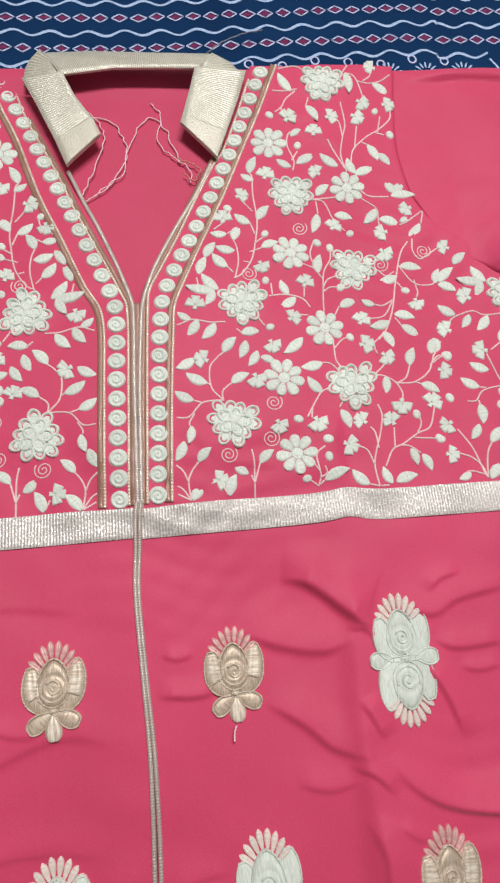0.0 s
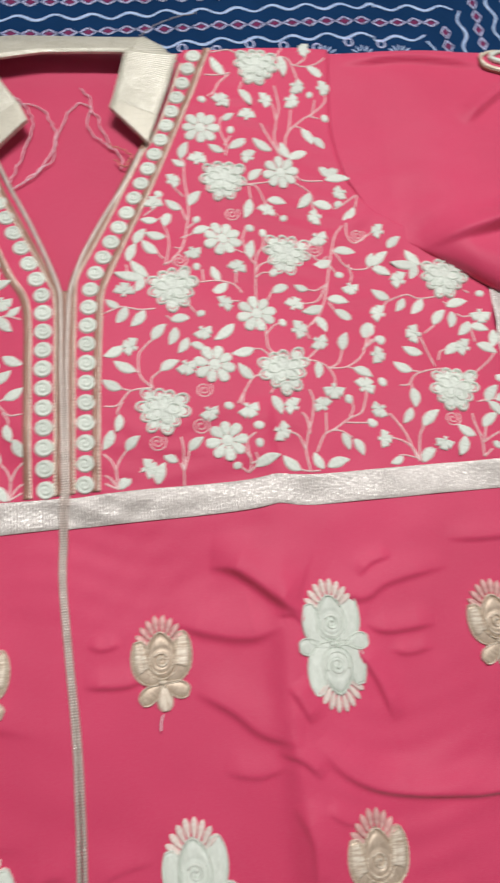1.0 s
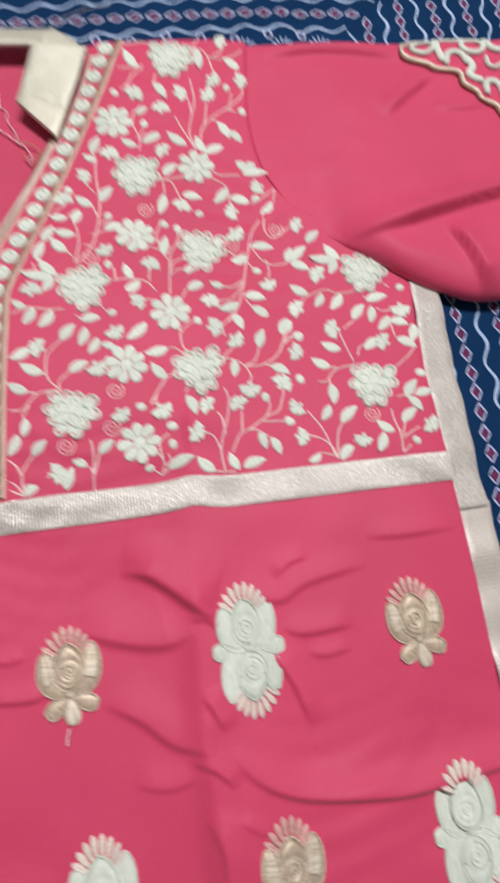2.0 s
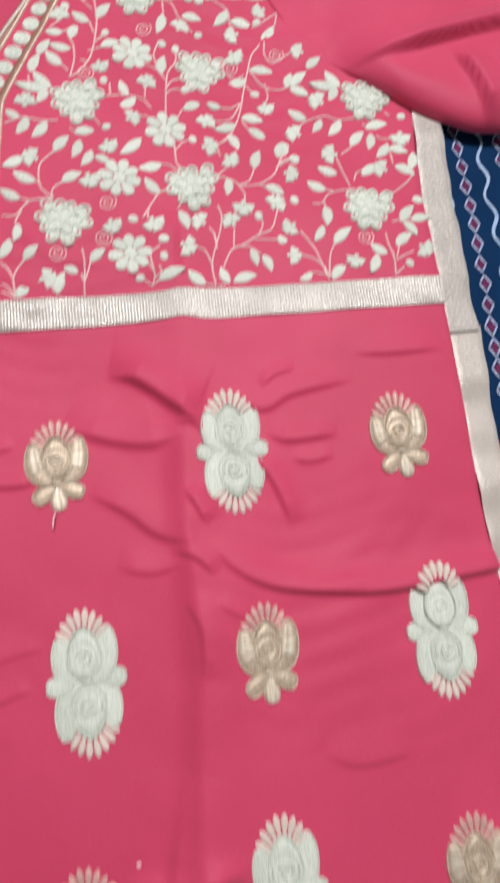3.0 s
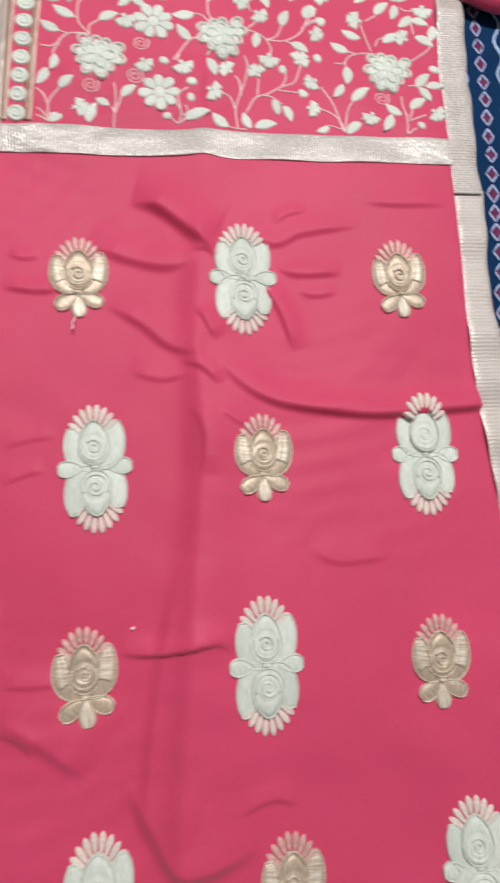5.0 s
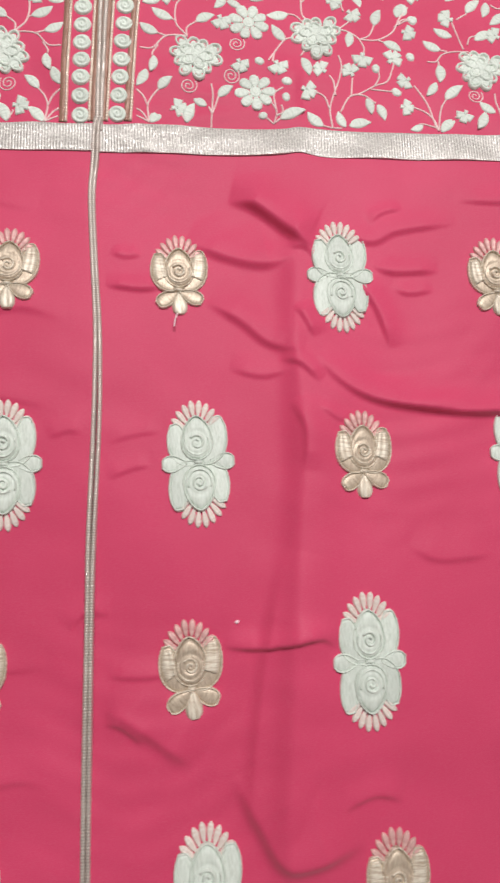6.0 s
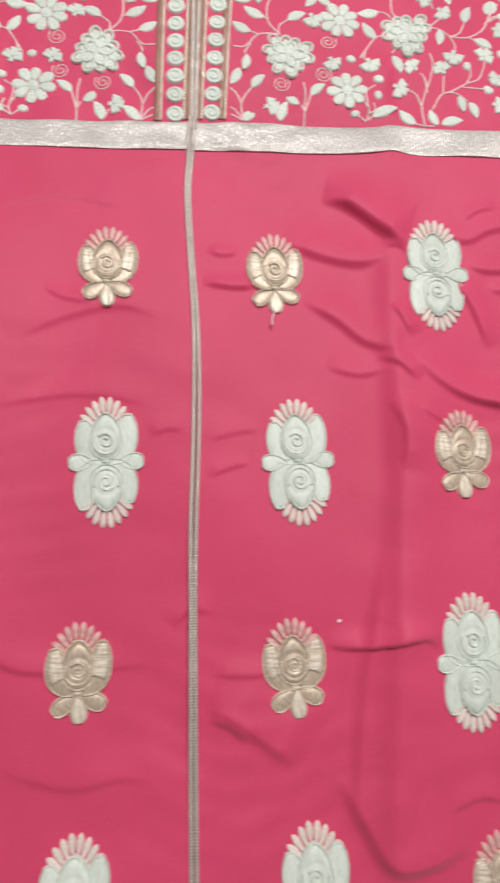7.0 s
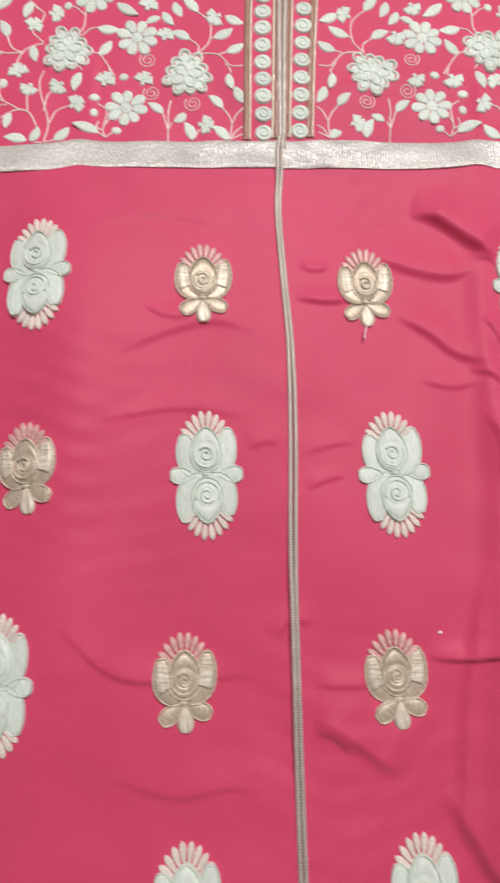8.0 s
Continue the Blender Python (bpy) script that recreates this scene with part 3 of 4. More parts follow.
lift = lambda amount: (lambda x, y: bodice_z(x, y) + amount)
INNER = [(0.0075, 0.010), (0.012, 0.093), (0.0160, 0.157), (0.0185, 0.176), (0.0285, 0.195), (0.0415, 0.220), (0.059, 0.256), (0.076, 0.288), (0.089, 0.309), (0.115, 0.375)]
OUTER = [(0.0245, 0.010), (0.027, 0.049), (0.030, 0.092), (0.034, 0.137), (0.0365, 0.160), (0.0445, 0.180), (0.063, 0.219), (0.082, 0.258), (0.103, 0.304), (0.122, 0.345), (0.141, 0.390)]
EDGE = [(0.0030, 0.002), (0.0065, 0.090), (0.0098, 0.139), (0.0130, 0.166), (0.0215, 0.191), (0.0375, 0.223), (0.0612, 0.264), (0.0750, 0.291)]
INNER_L = [(-0.0052, 0.010), (-0.0015, 0.092), (0.0008, 0.155), (-0.0035, 0.174), (-0.0195, 0.212), (-0.036, 0.250), (-0.050, 0.288), (-0.0745, 0.345), (-0.083, 0.372)]
OUTER_L = [(-0.0220, 0.010), (-0.0190, 0.095), (-0.0180, 0.154), (-0.031, 0.184), (-0.047, 0.225), (-0.064, 0.267), (-0.081, 0.322), (-0.095, 0.357), (-0.104, 0.385)]
EDGE_L = [(0.0004, 0.002), (0.0030, 0.100), (0.0050, 0.150), (0.0030, 0.172), (-0.0125, 0.218), (-0.0285, 0.257), (-0.0415, 0.291)]
for name, line, pale in (("inner_braid", INNER, True), ("outer_braid", OUTER, True), ("inner_braid", INNER_L, True), ("outer_braid", OUTER_L, True)):
    braid(name, line, 0.0025, 0.0015, BRAID_PALE, 400, lift(0.0012), "pale gold twisted braid", 0.35)
for line, dx in ((OUTER, -0.0030), (OUTER_L, -0.0030)):
    braid("braid_backing", [(x + dx, y) for x, y in line], 0.0044, 0.0007, BRAID, 300, lift(0.0012), "copper backing strip of the braid", 0.0)
for line, dx in ((INNER, -0.0032), (INNER_L, 0.0028)):
    braid("braid_backing", [(x + dx, y) for x, y in line[:-1]], 0.0042, 0.0007, BRAID, 300, lift(0.0012), "copper backing strip of the braid", 0.0)
for line in (EDGE, EDGE_L):
    braid("edge_cord", line, 0.0037, 0.0016, PLACKET, 400, lift(0.0012), "grey-gold cord on the neck edge", 0.25)

# added strip whose dark colour stands for the dark gap between the neck cords
middle_line = [((xa + xb) / 2, y) for xa, xb, y in zip(np.interp(np.linspace(0.004, 0.165, 12), [p[1] for p in EDGE], [p[0] for p in EDGE]),
                                                       np.interp(np.linspace(0.004, 0.165, 12), [p[1] for p in EDGE_L], [p[0] for p in EDGE_L]), np.linspace(0.004, 0.165, 12))]
braid("placket_strip", middle_line, 0.0046, 0.0006, BRAID, 150, lift(0.0002), "dark strip standing for the gap between the neck cords", 0.0)

# the opening below the waist: two cords side by side
down = [(x, y) for x, y in OPENING]
for dx, w in ((-0.0015, 0.0032), (0.0016, 0.0030)):
    line = along([(x + dx * (1.0 + 0.25 * math.sin(20 * y)), y) for x, y in down] + [(0.0015 + dx, 0.012)], 460)
    part("opening_cord", blade_mesh("opening_cord", line, np.full(460, w), 0.0020, ROUND, lambda x, y: np.maximum(skirt_z(x, y), 0) + 0.0012 + 0.0022 * np.exp(-((y / 0.02) ** 2)), 0.002, 0.05), PLACKET, kurta, "grey-gold cord along the front opening")


# collar: a band behind the neck and two turned-down lapels
def collar_piece(name, left, right, nu, height, thick, label, material=RIBBED):
    part(name, ruled(name, corners(left, 70), corners(right, 70), nu, height, 0.4 * thick, 0.0012, 0.0020), material, kurta, label)


lapel_z = lambda x, y: 0.0045 + 0.010 * np.clip((y - 0.285) / 0.09, 0, 1)
collar_piece("collar_band", [(-0.0426, 0.3716), (0.0006, 0.3778), (0.040, 0.3773), (0.0726, 0.3759)], [(-0.060, 0.404), (-0.0178, 0.4063), (0.040, 0.400), (0.085, 0.396)], 14,
             lambda x, y: 0.007 + 0.009 * np.sin(np.clip((0.405 - y) / 0.028, 0, 1) * math.pi / 2), 0.003, "ribbed gold band behind the neck")
collar_piece("lapel", [(-0.074, 0.3707), (-0.0635, 0.3475), (-0.0505, 0.3161), (-0.0410, 0.2896)], [(-0.041, 0.3749), (-0.0317, 0.352), (-0.0175, 0.3289), (-0.0124, 0.3153)], 16,
             lambda x, y: lapel_z(x, y) + 0.003 * np.clip((x + 0.08) / 0.06, 0, 1), 0.003, "turned-down ribbed gold collar lapel")
collar_piece("lapel", [(0.0688, 0.3768), (0.0631, 0.3569), (0.0526, 0.3239)], [(0.1121, 0.3746), (0.1027, 0.3475), (0.0805, 0.2926)], 16,
             lambda x, y: lapel_z(x, y) + 0.003 * np.clip((0.11 - x) / 0.05, 0, 1), 0.003, "turned-down ribbed gold collar lapel")
collar_piece("collar_shoulder", [(-0.074, 0.3707), (-0.0740, 0.3790), (-0.0725, 0.3880), (-0.0680, 0.3965), (-0.060, 0.404)], [(-0.041, 0.3749), (-0.0415, 0.3775), (-0.0426, 0.3790)], 12, lambda x, y: 0.0135 - 0.006 * np.clip((-0.05 - x) / 0.025, 0, 1), 0.0028, "gold corner of the turned collar")
collar_piece("collar_shoulder", [(0.0715, 0.381), (0.070, 0.378), (0.0688, 0.3765)], [(0.085, 0.3965), (0.1006, 0.389), (0.112, 0.3743)], 12, lambda x, y: 0.0135 - 0.005 * np.clip((x - 0.08) / 0.025, 0, 1), 0.0028, "gold corner of the turned collar")

collar_piece("lapel_hem", [(-0.0493, 0.3130), (-0.0410, 0.2896)], [(-0.0185, 0.3310), (-0.0124, 0.3153)], 14, lambda x, y: lapel_z(x, y) + 0.0012 + 0.003 * np.clip((x + 0.08) / 0.06, 0, 1), 0.002, "plain gold folded end of the lapel", HEM)
collar_piece("lapel_hem", [(0.0550, 0.3310), (0.0526, 0.3239)], [(0.0905, 0.3170), (0.0805, 0.2926)], 14, lambda x, y: lapel_z(x, y) + 0.0012 + 0.003 * np.clip((0.11 - x) / 0.05, 0, 1), 0.002, "plain gold folded end of the lapel", HEM)


# ---- embroidery ----
def lay(x, y, turn, height, reach, size=1.0, up=0.0):
    """A pose on the cloth at x, y: turned by an angle, tilted with the cloth over its reach."""
    h = lambda a, b: float(height(np.array(a), np.array(b)))
    zx, zy = (h(x + reach, y) - h(x - reach, y)) / (2 * reach), (h(x, y + reach) - h(x, y - reach)) / (2 * reach)
    z = (h(x, y) + h(x + reach, y) + h(x - reach, y) + h(x, y + reach) + h(x, y - reach)) / 5
    n = Vector((-zx, -zy, 1)).normalized()
    tilt = Vector((0, 0, 1)).rotation_difference(n).to_matrix().to_4x4()
    return Matrix.Translation((x, y, z + up)) @ tilt @ Matrix.Rotation(turn, 4, "Z") @ Matrix.Scale(size, 4)


BODICE_TOP = 0.0011
dice = random.Random(7)

# padded spiral discs
def spiral_relief(r, a):
    return 0.0014 * (1 - r**8) + 0.0006 * math.cos(2 * math.pi * (2.1 * r) - a) * (r < 0.95) * min(1, 4 * r)


disc_mesh = mound("spiral_disc", 0.0069, 0.0067, spiral_relief, 14, 36)


def discs(points, count, bend):
    a, b = along(points[:bend], 60), along(points[bend - 1:], 60)
    line = corners(np.vstack([a, b[1:]]), count)
    for x, y in line:
        part("spiral_disc", disc_mesh, CREAM, kurta, "cream padded spiral disc", lay(x, y, dice.uniform(-0.5, 0.5), bodice_z, 0.004, dice.uniform(0.97, 1.04), BODICE_TOP))


discs([(0.0150, 0.0155), (0.0190, 0.072), (0.0230, 0.128), (0.0262, 0.158), (0.0285, 0.172), (0.042, 0.200), (0.063, 0.241), (0.089, 0.295), (0.107, 0.339), (0.126, 0.382)], 27, 5)
discs([(-0.0115, 0.0150), (-0.0110, 0.057), (-0.0100, 0.100), (-0.0080, 0.150), (-0.0095, 0.170), (-0.025, 0.211), (-0.042, 0.254), (-0.060, 0.299), (-0.076, 0.339), (-0.089, 0.368), (-0.095, 0.382)], 27, 5)

# leaf, bud and pinwheel stitches
lx = np.linspace(0, 1, 11)
leaf_mesh = blade_mesh("leaf", np.stack([0.0140 * lx, 0.0010 * np.sin(math.pi * lx)], 1), 0.0073 * np.sin(math.pi * np.clip(lx, 0.02, 0.985) ** 0.85) ** 0.85 + 0.0003, 0.0009, LEAFY)
bud_mesh = mound("bud", 0.0042, 0.0034, lambda r, a: 0.0011 * (1 - r**4), 5, 16)


def pinwheel():
    pieces = []
    for a, length in ((0.40, 0.0072), (1.60, 0.0074), (2.80, 0.0070), (4.75, 0.0036)):
        d = np.array((math.cos(a), math.sin(a)))
        line = np.array([d * s for s in np.linspace(0.0002, length, 6)])
        pieces.append(blade(line, np.array([0.0026, 0.0044, 0.0056, 0.0064, 0.0070, 0.0074]) * (1 if length > 0.005 else 0.5), 0.0010, PLEAT))
    return joined("pinwheel_blossom", pieces)


pinwheel_mesh = pinwheel()


def both_sides(x, y, dx=1.0, dy=0.0):
    """A place and direction on the one half, and its mirror image on the other."""
    yield x, y, math.atan2(dy, dx), False
    yield 2 * middle(y, 0.045) - x, y, math.atan2(dy, -dx), True


def leaves(rows):
    for x0, y0, x1, y1 in rows:
        x0, y0, x1, y1 = x0 / 1000, y0 / 1000, x1 / 1000, y1 / 1000
        size = math.hypot(x1 - x0, y1 - y0) / 0.0140
        for x, y, turn, flip in both_sides(x0, y0, x1 - x0, y1 - y0):
            m = lay(x, y, turn, bodice_z, 0.004, 1.0, BODICE_TOP)
            part("leaf", leaf_mesh, CREAM, kurta, "", m @ Matrix.Diagonal((size, (-1 if flip else 1) * min(1.15, max(0.85, size)), 1, 1)))


def scatter(name, mesh, reach, rows):
    for x, y in rows:
        turn = dice.uniform(0, 6.28)
        for px, py, angle, flip in both_sides(x / 1000, y / 1000, math.cos(turn), math.sin(turn)):
            part(name, mesh, CREAM, kurta, "", lay(px, py, angle, bodice_z, reach, dice.uniform(0.92, 1.1), BODICE_TOP))


def stems(rows):
    for points in rows:
        for flip in (False, True):
            p = [(x / 1000, y / 1000) for x, y in points]
            p = mirrored(p, 0.045) if flip else p
            n = max(5, int(sum(math.dist(a, b) for a, b in zip(p, p[1:])) / 0.0011))
            part("stem", blade_mesh("stem", along(p, n), np.full(n, 0.0016), 0.0009, ROUND, lift(0.0010), 0.0008, 0.5), STEM, kurta)


def curls(rows):
    for x, y in rows:
        for flip in (False, True):
            a = np.linspace(0, 4.2 * math.pi, 34)
            r = 0.0008 + 0.0058 * a / a[-1]
            p = np.stack([x / 1000 + r * np.cos(a), y / 1000 + r * np.sin(a)], 1)
            p = np.array(mirrored(p, 0.045)) if flip else p
            part("curl", blade_mesh("curl", p, np.full(34, 0.0011), 0.0006, ROUND, lift(0.0010), 0.0008, 0.3), STEM, kurta)


# eight-petalled daisies
dx_ = np.linspace(0, 1, 15)
daisy_petal = blade_mesh("petal", np.stack([0.0050 + 0.0118 * dx_, 0 * dx_], 1), np.interp(dx_, np.linspace(0, 1, 8), [0.0038, 0.0056, 0.0074, 0.0088, 0.0096, 0.0094, 0.0080, 0.0040]), 0.0013, LEAFY, None, 0.0009, 0.12)
daisy_eye = mound("daisy_eye", 0.0052, 0.0052, lambda r, a: 0.0015 * (1 - r**6) - 0.0007 * math.exp(-(((r - 0.62) / 0.12) ** 2)), 8, 24)
# clustered blooms of horseshoe petals
scallop = mound("scallop", 0.0064, 0.0056, lambda r, a: 0.0013 + 0.0008 * math.exp(-(((r - 0.78) / 0.18) ** 2)) - 0.0028 * math.exp(-(((r - 0.54) / 0.08) ** 2)) * (0.1 + 0.9 * (math.cos(a) > 0.1)), 13, 24)
bloom_eye = mound("bloom_eye", 0.0050, 0.0050, lambda r, a: 0.0021 * (1 - r**6) - 0.0009 * math.exp(-(((r - 0.45) / 0.12) ** 2)), 8, 20)


def daisies(rows):
    for x, y in rows:
        for px, py, angle, flip in both_sides(x / 1000, y / 1000):
            m = lay(px, py, dice.uniform(0, 0.7), bodice_z, 0.010, 0.93, BODICE_TOP)
            eye = part("daisy", daisy_eye, CREAM, kurta, "cream embroidered eight-petalled daisy", m)
            for k in range(8):
                part("petal", daisy_petal, CREAM, eye, "", Matrix.Rotation(k * math.pi / 4 + dice.uniform(-0.05, 0.05), 4, "Z") @ Matrix.Scale(dice.uniform(0.93, 1.05), 4))


def blooms(rows):
    for x, y in rows:
        for px, py, angle, flip in both_sides(x / 1000, y / 1000):
            lean = dice.uniform(-0.25, 0.25) * (-1 if flip else 1) + (1.05 if flip else 0.0)
            m = lay(px, py, lean, bodice_z, 0.012, 0.89, BODICE_TOP)
            eye = part("clustered_bloom", bloom_eye, CREAM, kurta, "cream embroidered clustered bloom", m)
            for count, radius, up, start in ((5, 0.0074, 0.0007, 0.2), (10, 0.0146, 0.0, 0.0)):
                for k in range(count):
                    a = start + 2 * math.pi * k / count + dice.uniform(-0.06, 0.06)
                    r = radius * (1 + 0.06 * math.cos(2 * a - 0.6) + 0.20 * math.cos(3 * (a - 0.5))) * dice.uniform(0.96, 1.06)
                    part("scallop", scallop, CREAM, eye, "", Matrix.Translation((r * math.cos(a), r * math.sin(a), up)) @ Matrix.Rotation(a, 4, "Z") @ Matrix.Diagonal((1.12, dice.uniform(0.92, 1.06), 1, 1)))


stems([[(83, 8), (84, 21), (85, 35), (84, 44)], [(84, 19), (82, 25)], [(84, 19), (89, 33)], [(38, 10), (37, 23), (40, 31), (45, 37)], [(37, 23), (34, 31), (29, 36)], [(38, 10), (33, 18), (29, 21)], [(38, 10), (29, 15)], [(32, 71), (41, 71), (50, 80), (58, 82), (67, 82)], [(45, 73), (41, 67), (41, 64)], [(67, 82), (59, 92), (59, 108), (65, 116), (70, 120)], [(67, 81), (67, 89), (74, 95)], [(45, 83), (51, 81)], [(56, 96), (59, 94)]])
stems([[(74, 145), (63, 145), (55, 147), (48, 148), (37, 144)], [(82, 139), (86, 135)], [(99, 148), (104, 140)], [(84, 182), (91, 186), (100, 199), (105, 217), (108, 235), (107, 259), (108, 276), (106, 280)], [(84, 187), (79, 193)], [(85, 182), (89, 197), (89, 210), (87, 217)], [(93, 197), (99, 196)], [(99, 206), (110, 210)], [(104, 214), (111, 219)], [(102, 232), (105, 222)], [(105, 243), (98, 253)], [(72, 228), (83, 236), (87, 245)], [(82, 223), (89, 227)], [(55, 184), (56, 176)], [(110, 166), (123, 167), (136, 163), (142, 155)]])
stems([[(113, 167), (113, 177)], [(138, 164), (139, 172)], [(126, 149), (139, 148)], [(142, 386), (157, 388), (166, 382)], [(134, 362), (144, 361), (156, 363)], [(154, 361), (145, 353), (140, 344), (134, 339)], [(140, 344), (140, 337)], [(196, 376), (204, 378), (210, 373), (214, 357), (214, 351)], [(197, 377), (204, 387)], [(210, 371), (221, 369), (233, 372), (242, 378)], [(216, 371), (223, 376), (225, 382)], [(189, 278), (186, 295), (190, 313), (194, 327), (193, 349)], [(190, 313), (189, 328), (185, 334)], [(188, 281), (183, 293), (176, 310)]])
stems([[(194, 288), (198, 301), (212, 314), (223, 321), (235, 332), (237, 341)], [(220, 318), (228, 316)], [(199, 301), (204, 324)], [(222, 318), (227, 335)], [(206, 308), (213, 305)], [(143, 281), (145, 291), (141, 306), (143, 317), (148, 320)], [(143, 291), (149, 300)], [(162, 346), (165, 354)], [(199, 260), (206, 255), (222, 254)], [(198, 253), (209, 244), (210, 233), (210, 225)], [(227, 227), (233, 229), (244, 236), (248, 238), (245, 227)], [(231, 211), (223, 200), (215, 175), (208, 150), (200, 133), (192, 124)]])
stems([[(220, 190), (226, 178), (234, 172), (244, 171), (248, 173)], [(231, 176), (232, 166), (230, 160)], [(235, 213), (234, 202), (239, 195), (247, 199), (257, 205)], [(215, 184), (208, 181), (202, 187)], [(216, 175), (220, 169)], [(210, 159), (201, 154), (194, 155)], [(209, 157), (200, 145), (186, 143)], [(209, 143), (213, 136)], [(198, 194), (208, 198)], [(152, 148), (154, 168), (157, 186), (164, 198), (165, 206)], [(154, 171), (159, 179), (168, 183)], [(154, 168), (160, 172), (167, 172)], [(155, 180), (152, 185)]])
stems([[(150, 252), (159, 253), (166, 250), (171, 235), (180, 223)], [(171, 235), (171, 229)], [(159, 251), (159, 239)], [(150, 253), (179, 255)], [(165, 155), (161, 148)], [(152, 214), (148, 202), (152, 186)], [(140, 194), (150, 189)], [(156, 124), (156, 110), (159, 104)], [(156, 119), (163, 126), (169, 128)], [(157, 101), (151, 107), (144, 108)], [(148, 87), (141, 84), (133, 73), (128, 65)], [(133, 73), (131, 64)], [(185, 96), (193, 103), (195, 107)], [(185, 95), (192, 93), (199, 88), (203, 79), (202, 74)], [(200, 87), (208, 91), (213, 101)]])
stems([[(200, 87), (214, 87), (227, 95), (234, 109)], [(214, 87), (219, 85)], [(229, 100), (236, 107), (241, 108)], [(187, 121), (193, 126), (198, 131)], [(187, 120), (189, 112)], [(156, 75), (153, 71)], [(174, 9), (173, 24), (176, 36), (181, 49), (184, 62), (182, 71)], [(178, 37), (177, 49), (174, 54)], [(173, 26), (169, 37), (159, 42)], [(175, 9), (181, 9)], [(174, 9), (167, 11)], [(181, 23), (188, 35), (197, 39), (209, 46), (219, 50), (224, 61), (226, 68)], [(190, 37), (192, 52)], [(209, 46), (213, 53), (213, 58)]])
stems([[(206, 43), (222, 41)], [(193, 38), (201, 37), (209, 31)], [(130, 13), (132, 19), (132, 23), (128, 30)], [(132, 19), (137, 22), (136, 27)], [(132, 23), (131, 36), (138, 42)], [(130, 13), (123, 19)], [(131, 14), (136, 18)], [(64, 12), (61, 19)], [(53, 21), (57, 22)], [(108, 57), (106, 59)], [(256, 8), (254, 13), (249, 31), (240, 47)], [(256, 8), (253, 18), (246, 25), (236, 29)], [(256, 8), (259, 26), (264, 35)], [(254, 11), (246, 14), (241, 14)], [(269, 19), (273, 19)]])
stems([[(304, 6), (305, 20), (303, 33), (303, 40)], [(306, 17), (314, 21), (321, 24)], [(304, 6), (311, 11)], [(306, 22), (304, 26)], [(307, 19), (311, 29)], [(287, 79), (275, 78), (265, 75), (259, 68), (252, 68)], [(261, 68), (261, 64)], [(269, 78), (263, 79)], [(283, 81), (279, 97), (277, 107)], [(287, 86), (290, 93), (295, 95)], [(281, 110), (290, 116)], [(315, 74), (327, 82), (333, 88)], [(309, 49), (319, 50), (326, 50)], [(296, 141), (282, 141), (273, 145), (258, 141), (253, 137)], [(321, 145), (325, 142)]])
stems([[(302, 136), (305, 134)], [(311, 125), (315, 122), (322, 122)], [(319, 112), (320, 99)], [(242, 120), (233, 107)], [(232, 102), (238, 106), (242, 107)]])
leaves([(151, 361, 141, 379), (201, 379, 202, 358), (225, 369, 239, 356), (162, 346, 170, 329), (145, 315, 155, 322), (142, 285, 130, 292), (147, 288, 166, 297), (182, 284, 168, 297), (211, 305, 218, 290), (219, 297, 228, 285), (196, 277, 191, 292), (196, 276, 215, 283), (106, 280, 113, 296), (109, 273, 99, 280), (229, 257, 222, 273), (229, 257, 239, 272), (224, 255, 245, 255), (160, 257, 172, 267), (102, 232, 90, 241), (108, 235, 119, 248), (87, 217, 94, 231), (82, 223, 69, 225)])
leaves([(87, 207, 72, 211), (109, 210, 123, 214), (57, 187, 64, 203), (63, 202, 72, 215), (80, 192, 69, 204), (71, 173, 59, 187), (68, 172, 46, 177), (67, 173, 60, 160), (48, 148, 38, 155), (53, 148, 44, 135), (66, 144, 55, 132), (126, 167, 121, 180), (131, 164, 117, 156), (85, 135, 100, 136), (158, 239, 152, 222), (173, 238, 188, 235), (209, 243, 197, 230), (211, 234, 227, 227), (244, 227, 229, 210), (221, 189, 239, 186), (217, 180, 200, 176), (152, 185, 156, 202)])
leaves([(166, 155, 181, 160), (194, 155, 184, 160), (209, 146, 225, 142), (213, 136, 226, 124), (204, 140, 187, 136), (48, 116, 34, 109), (70, 120, 81, 132), (88, 129, 82, 115), (96, 120, 88, 108), (98, 115, 109, 109), (56, 96, 41, 105), (74, 95, 88, 102), (45, 83, 32, 91), (42, 64, 39, 51), (36, 53, 29, 39), (45, 37, 55, 47), (39, 10, 50, 22), (65, 11, 71, 26), (80, 26, 70, 36), (89, 33, 100, 42), (132, 129, 116, 117), (145, 108, 128, 105)])
leaves([(142, 84, 132, 97), (197, 131, 203, 117), (213, 101, 219, 116), (232, 110, 240, 125), (192, 93, 190, 79), (219, 85, 232, 77), (154, 69, 159, 54), (135, 17, 154, 24), (167, 11, 156, 23), (184, 10, 179, 23), (187, 11, 204, 15), (202, 35, 205, 22), (210, 30, 215, 17), (248, 172, 253, 185), (251, 173, 265, 185), (250, 171, 264, 164), (259, 143, 246, 152), (270, 142, 262, 131), (285, 140, 274, 128), (240, 122, 232, 109), (290, 171, 280, 185), (286, 171, 266, 175)])
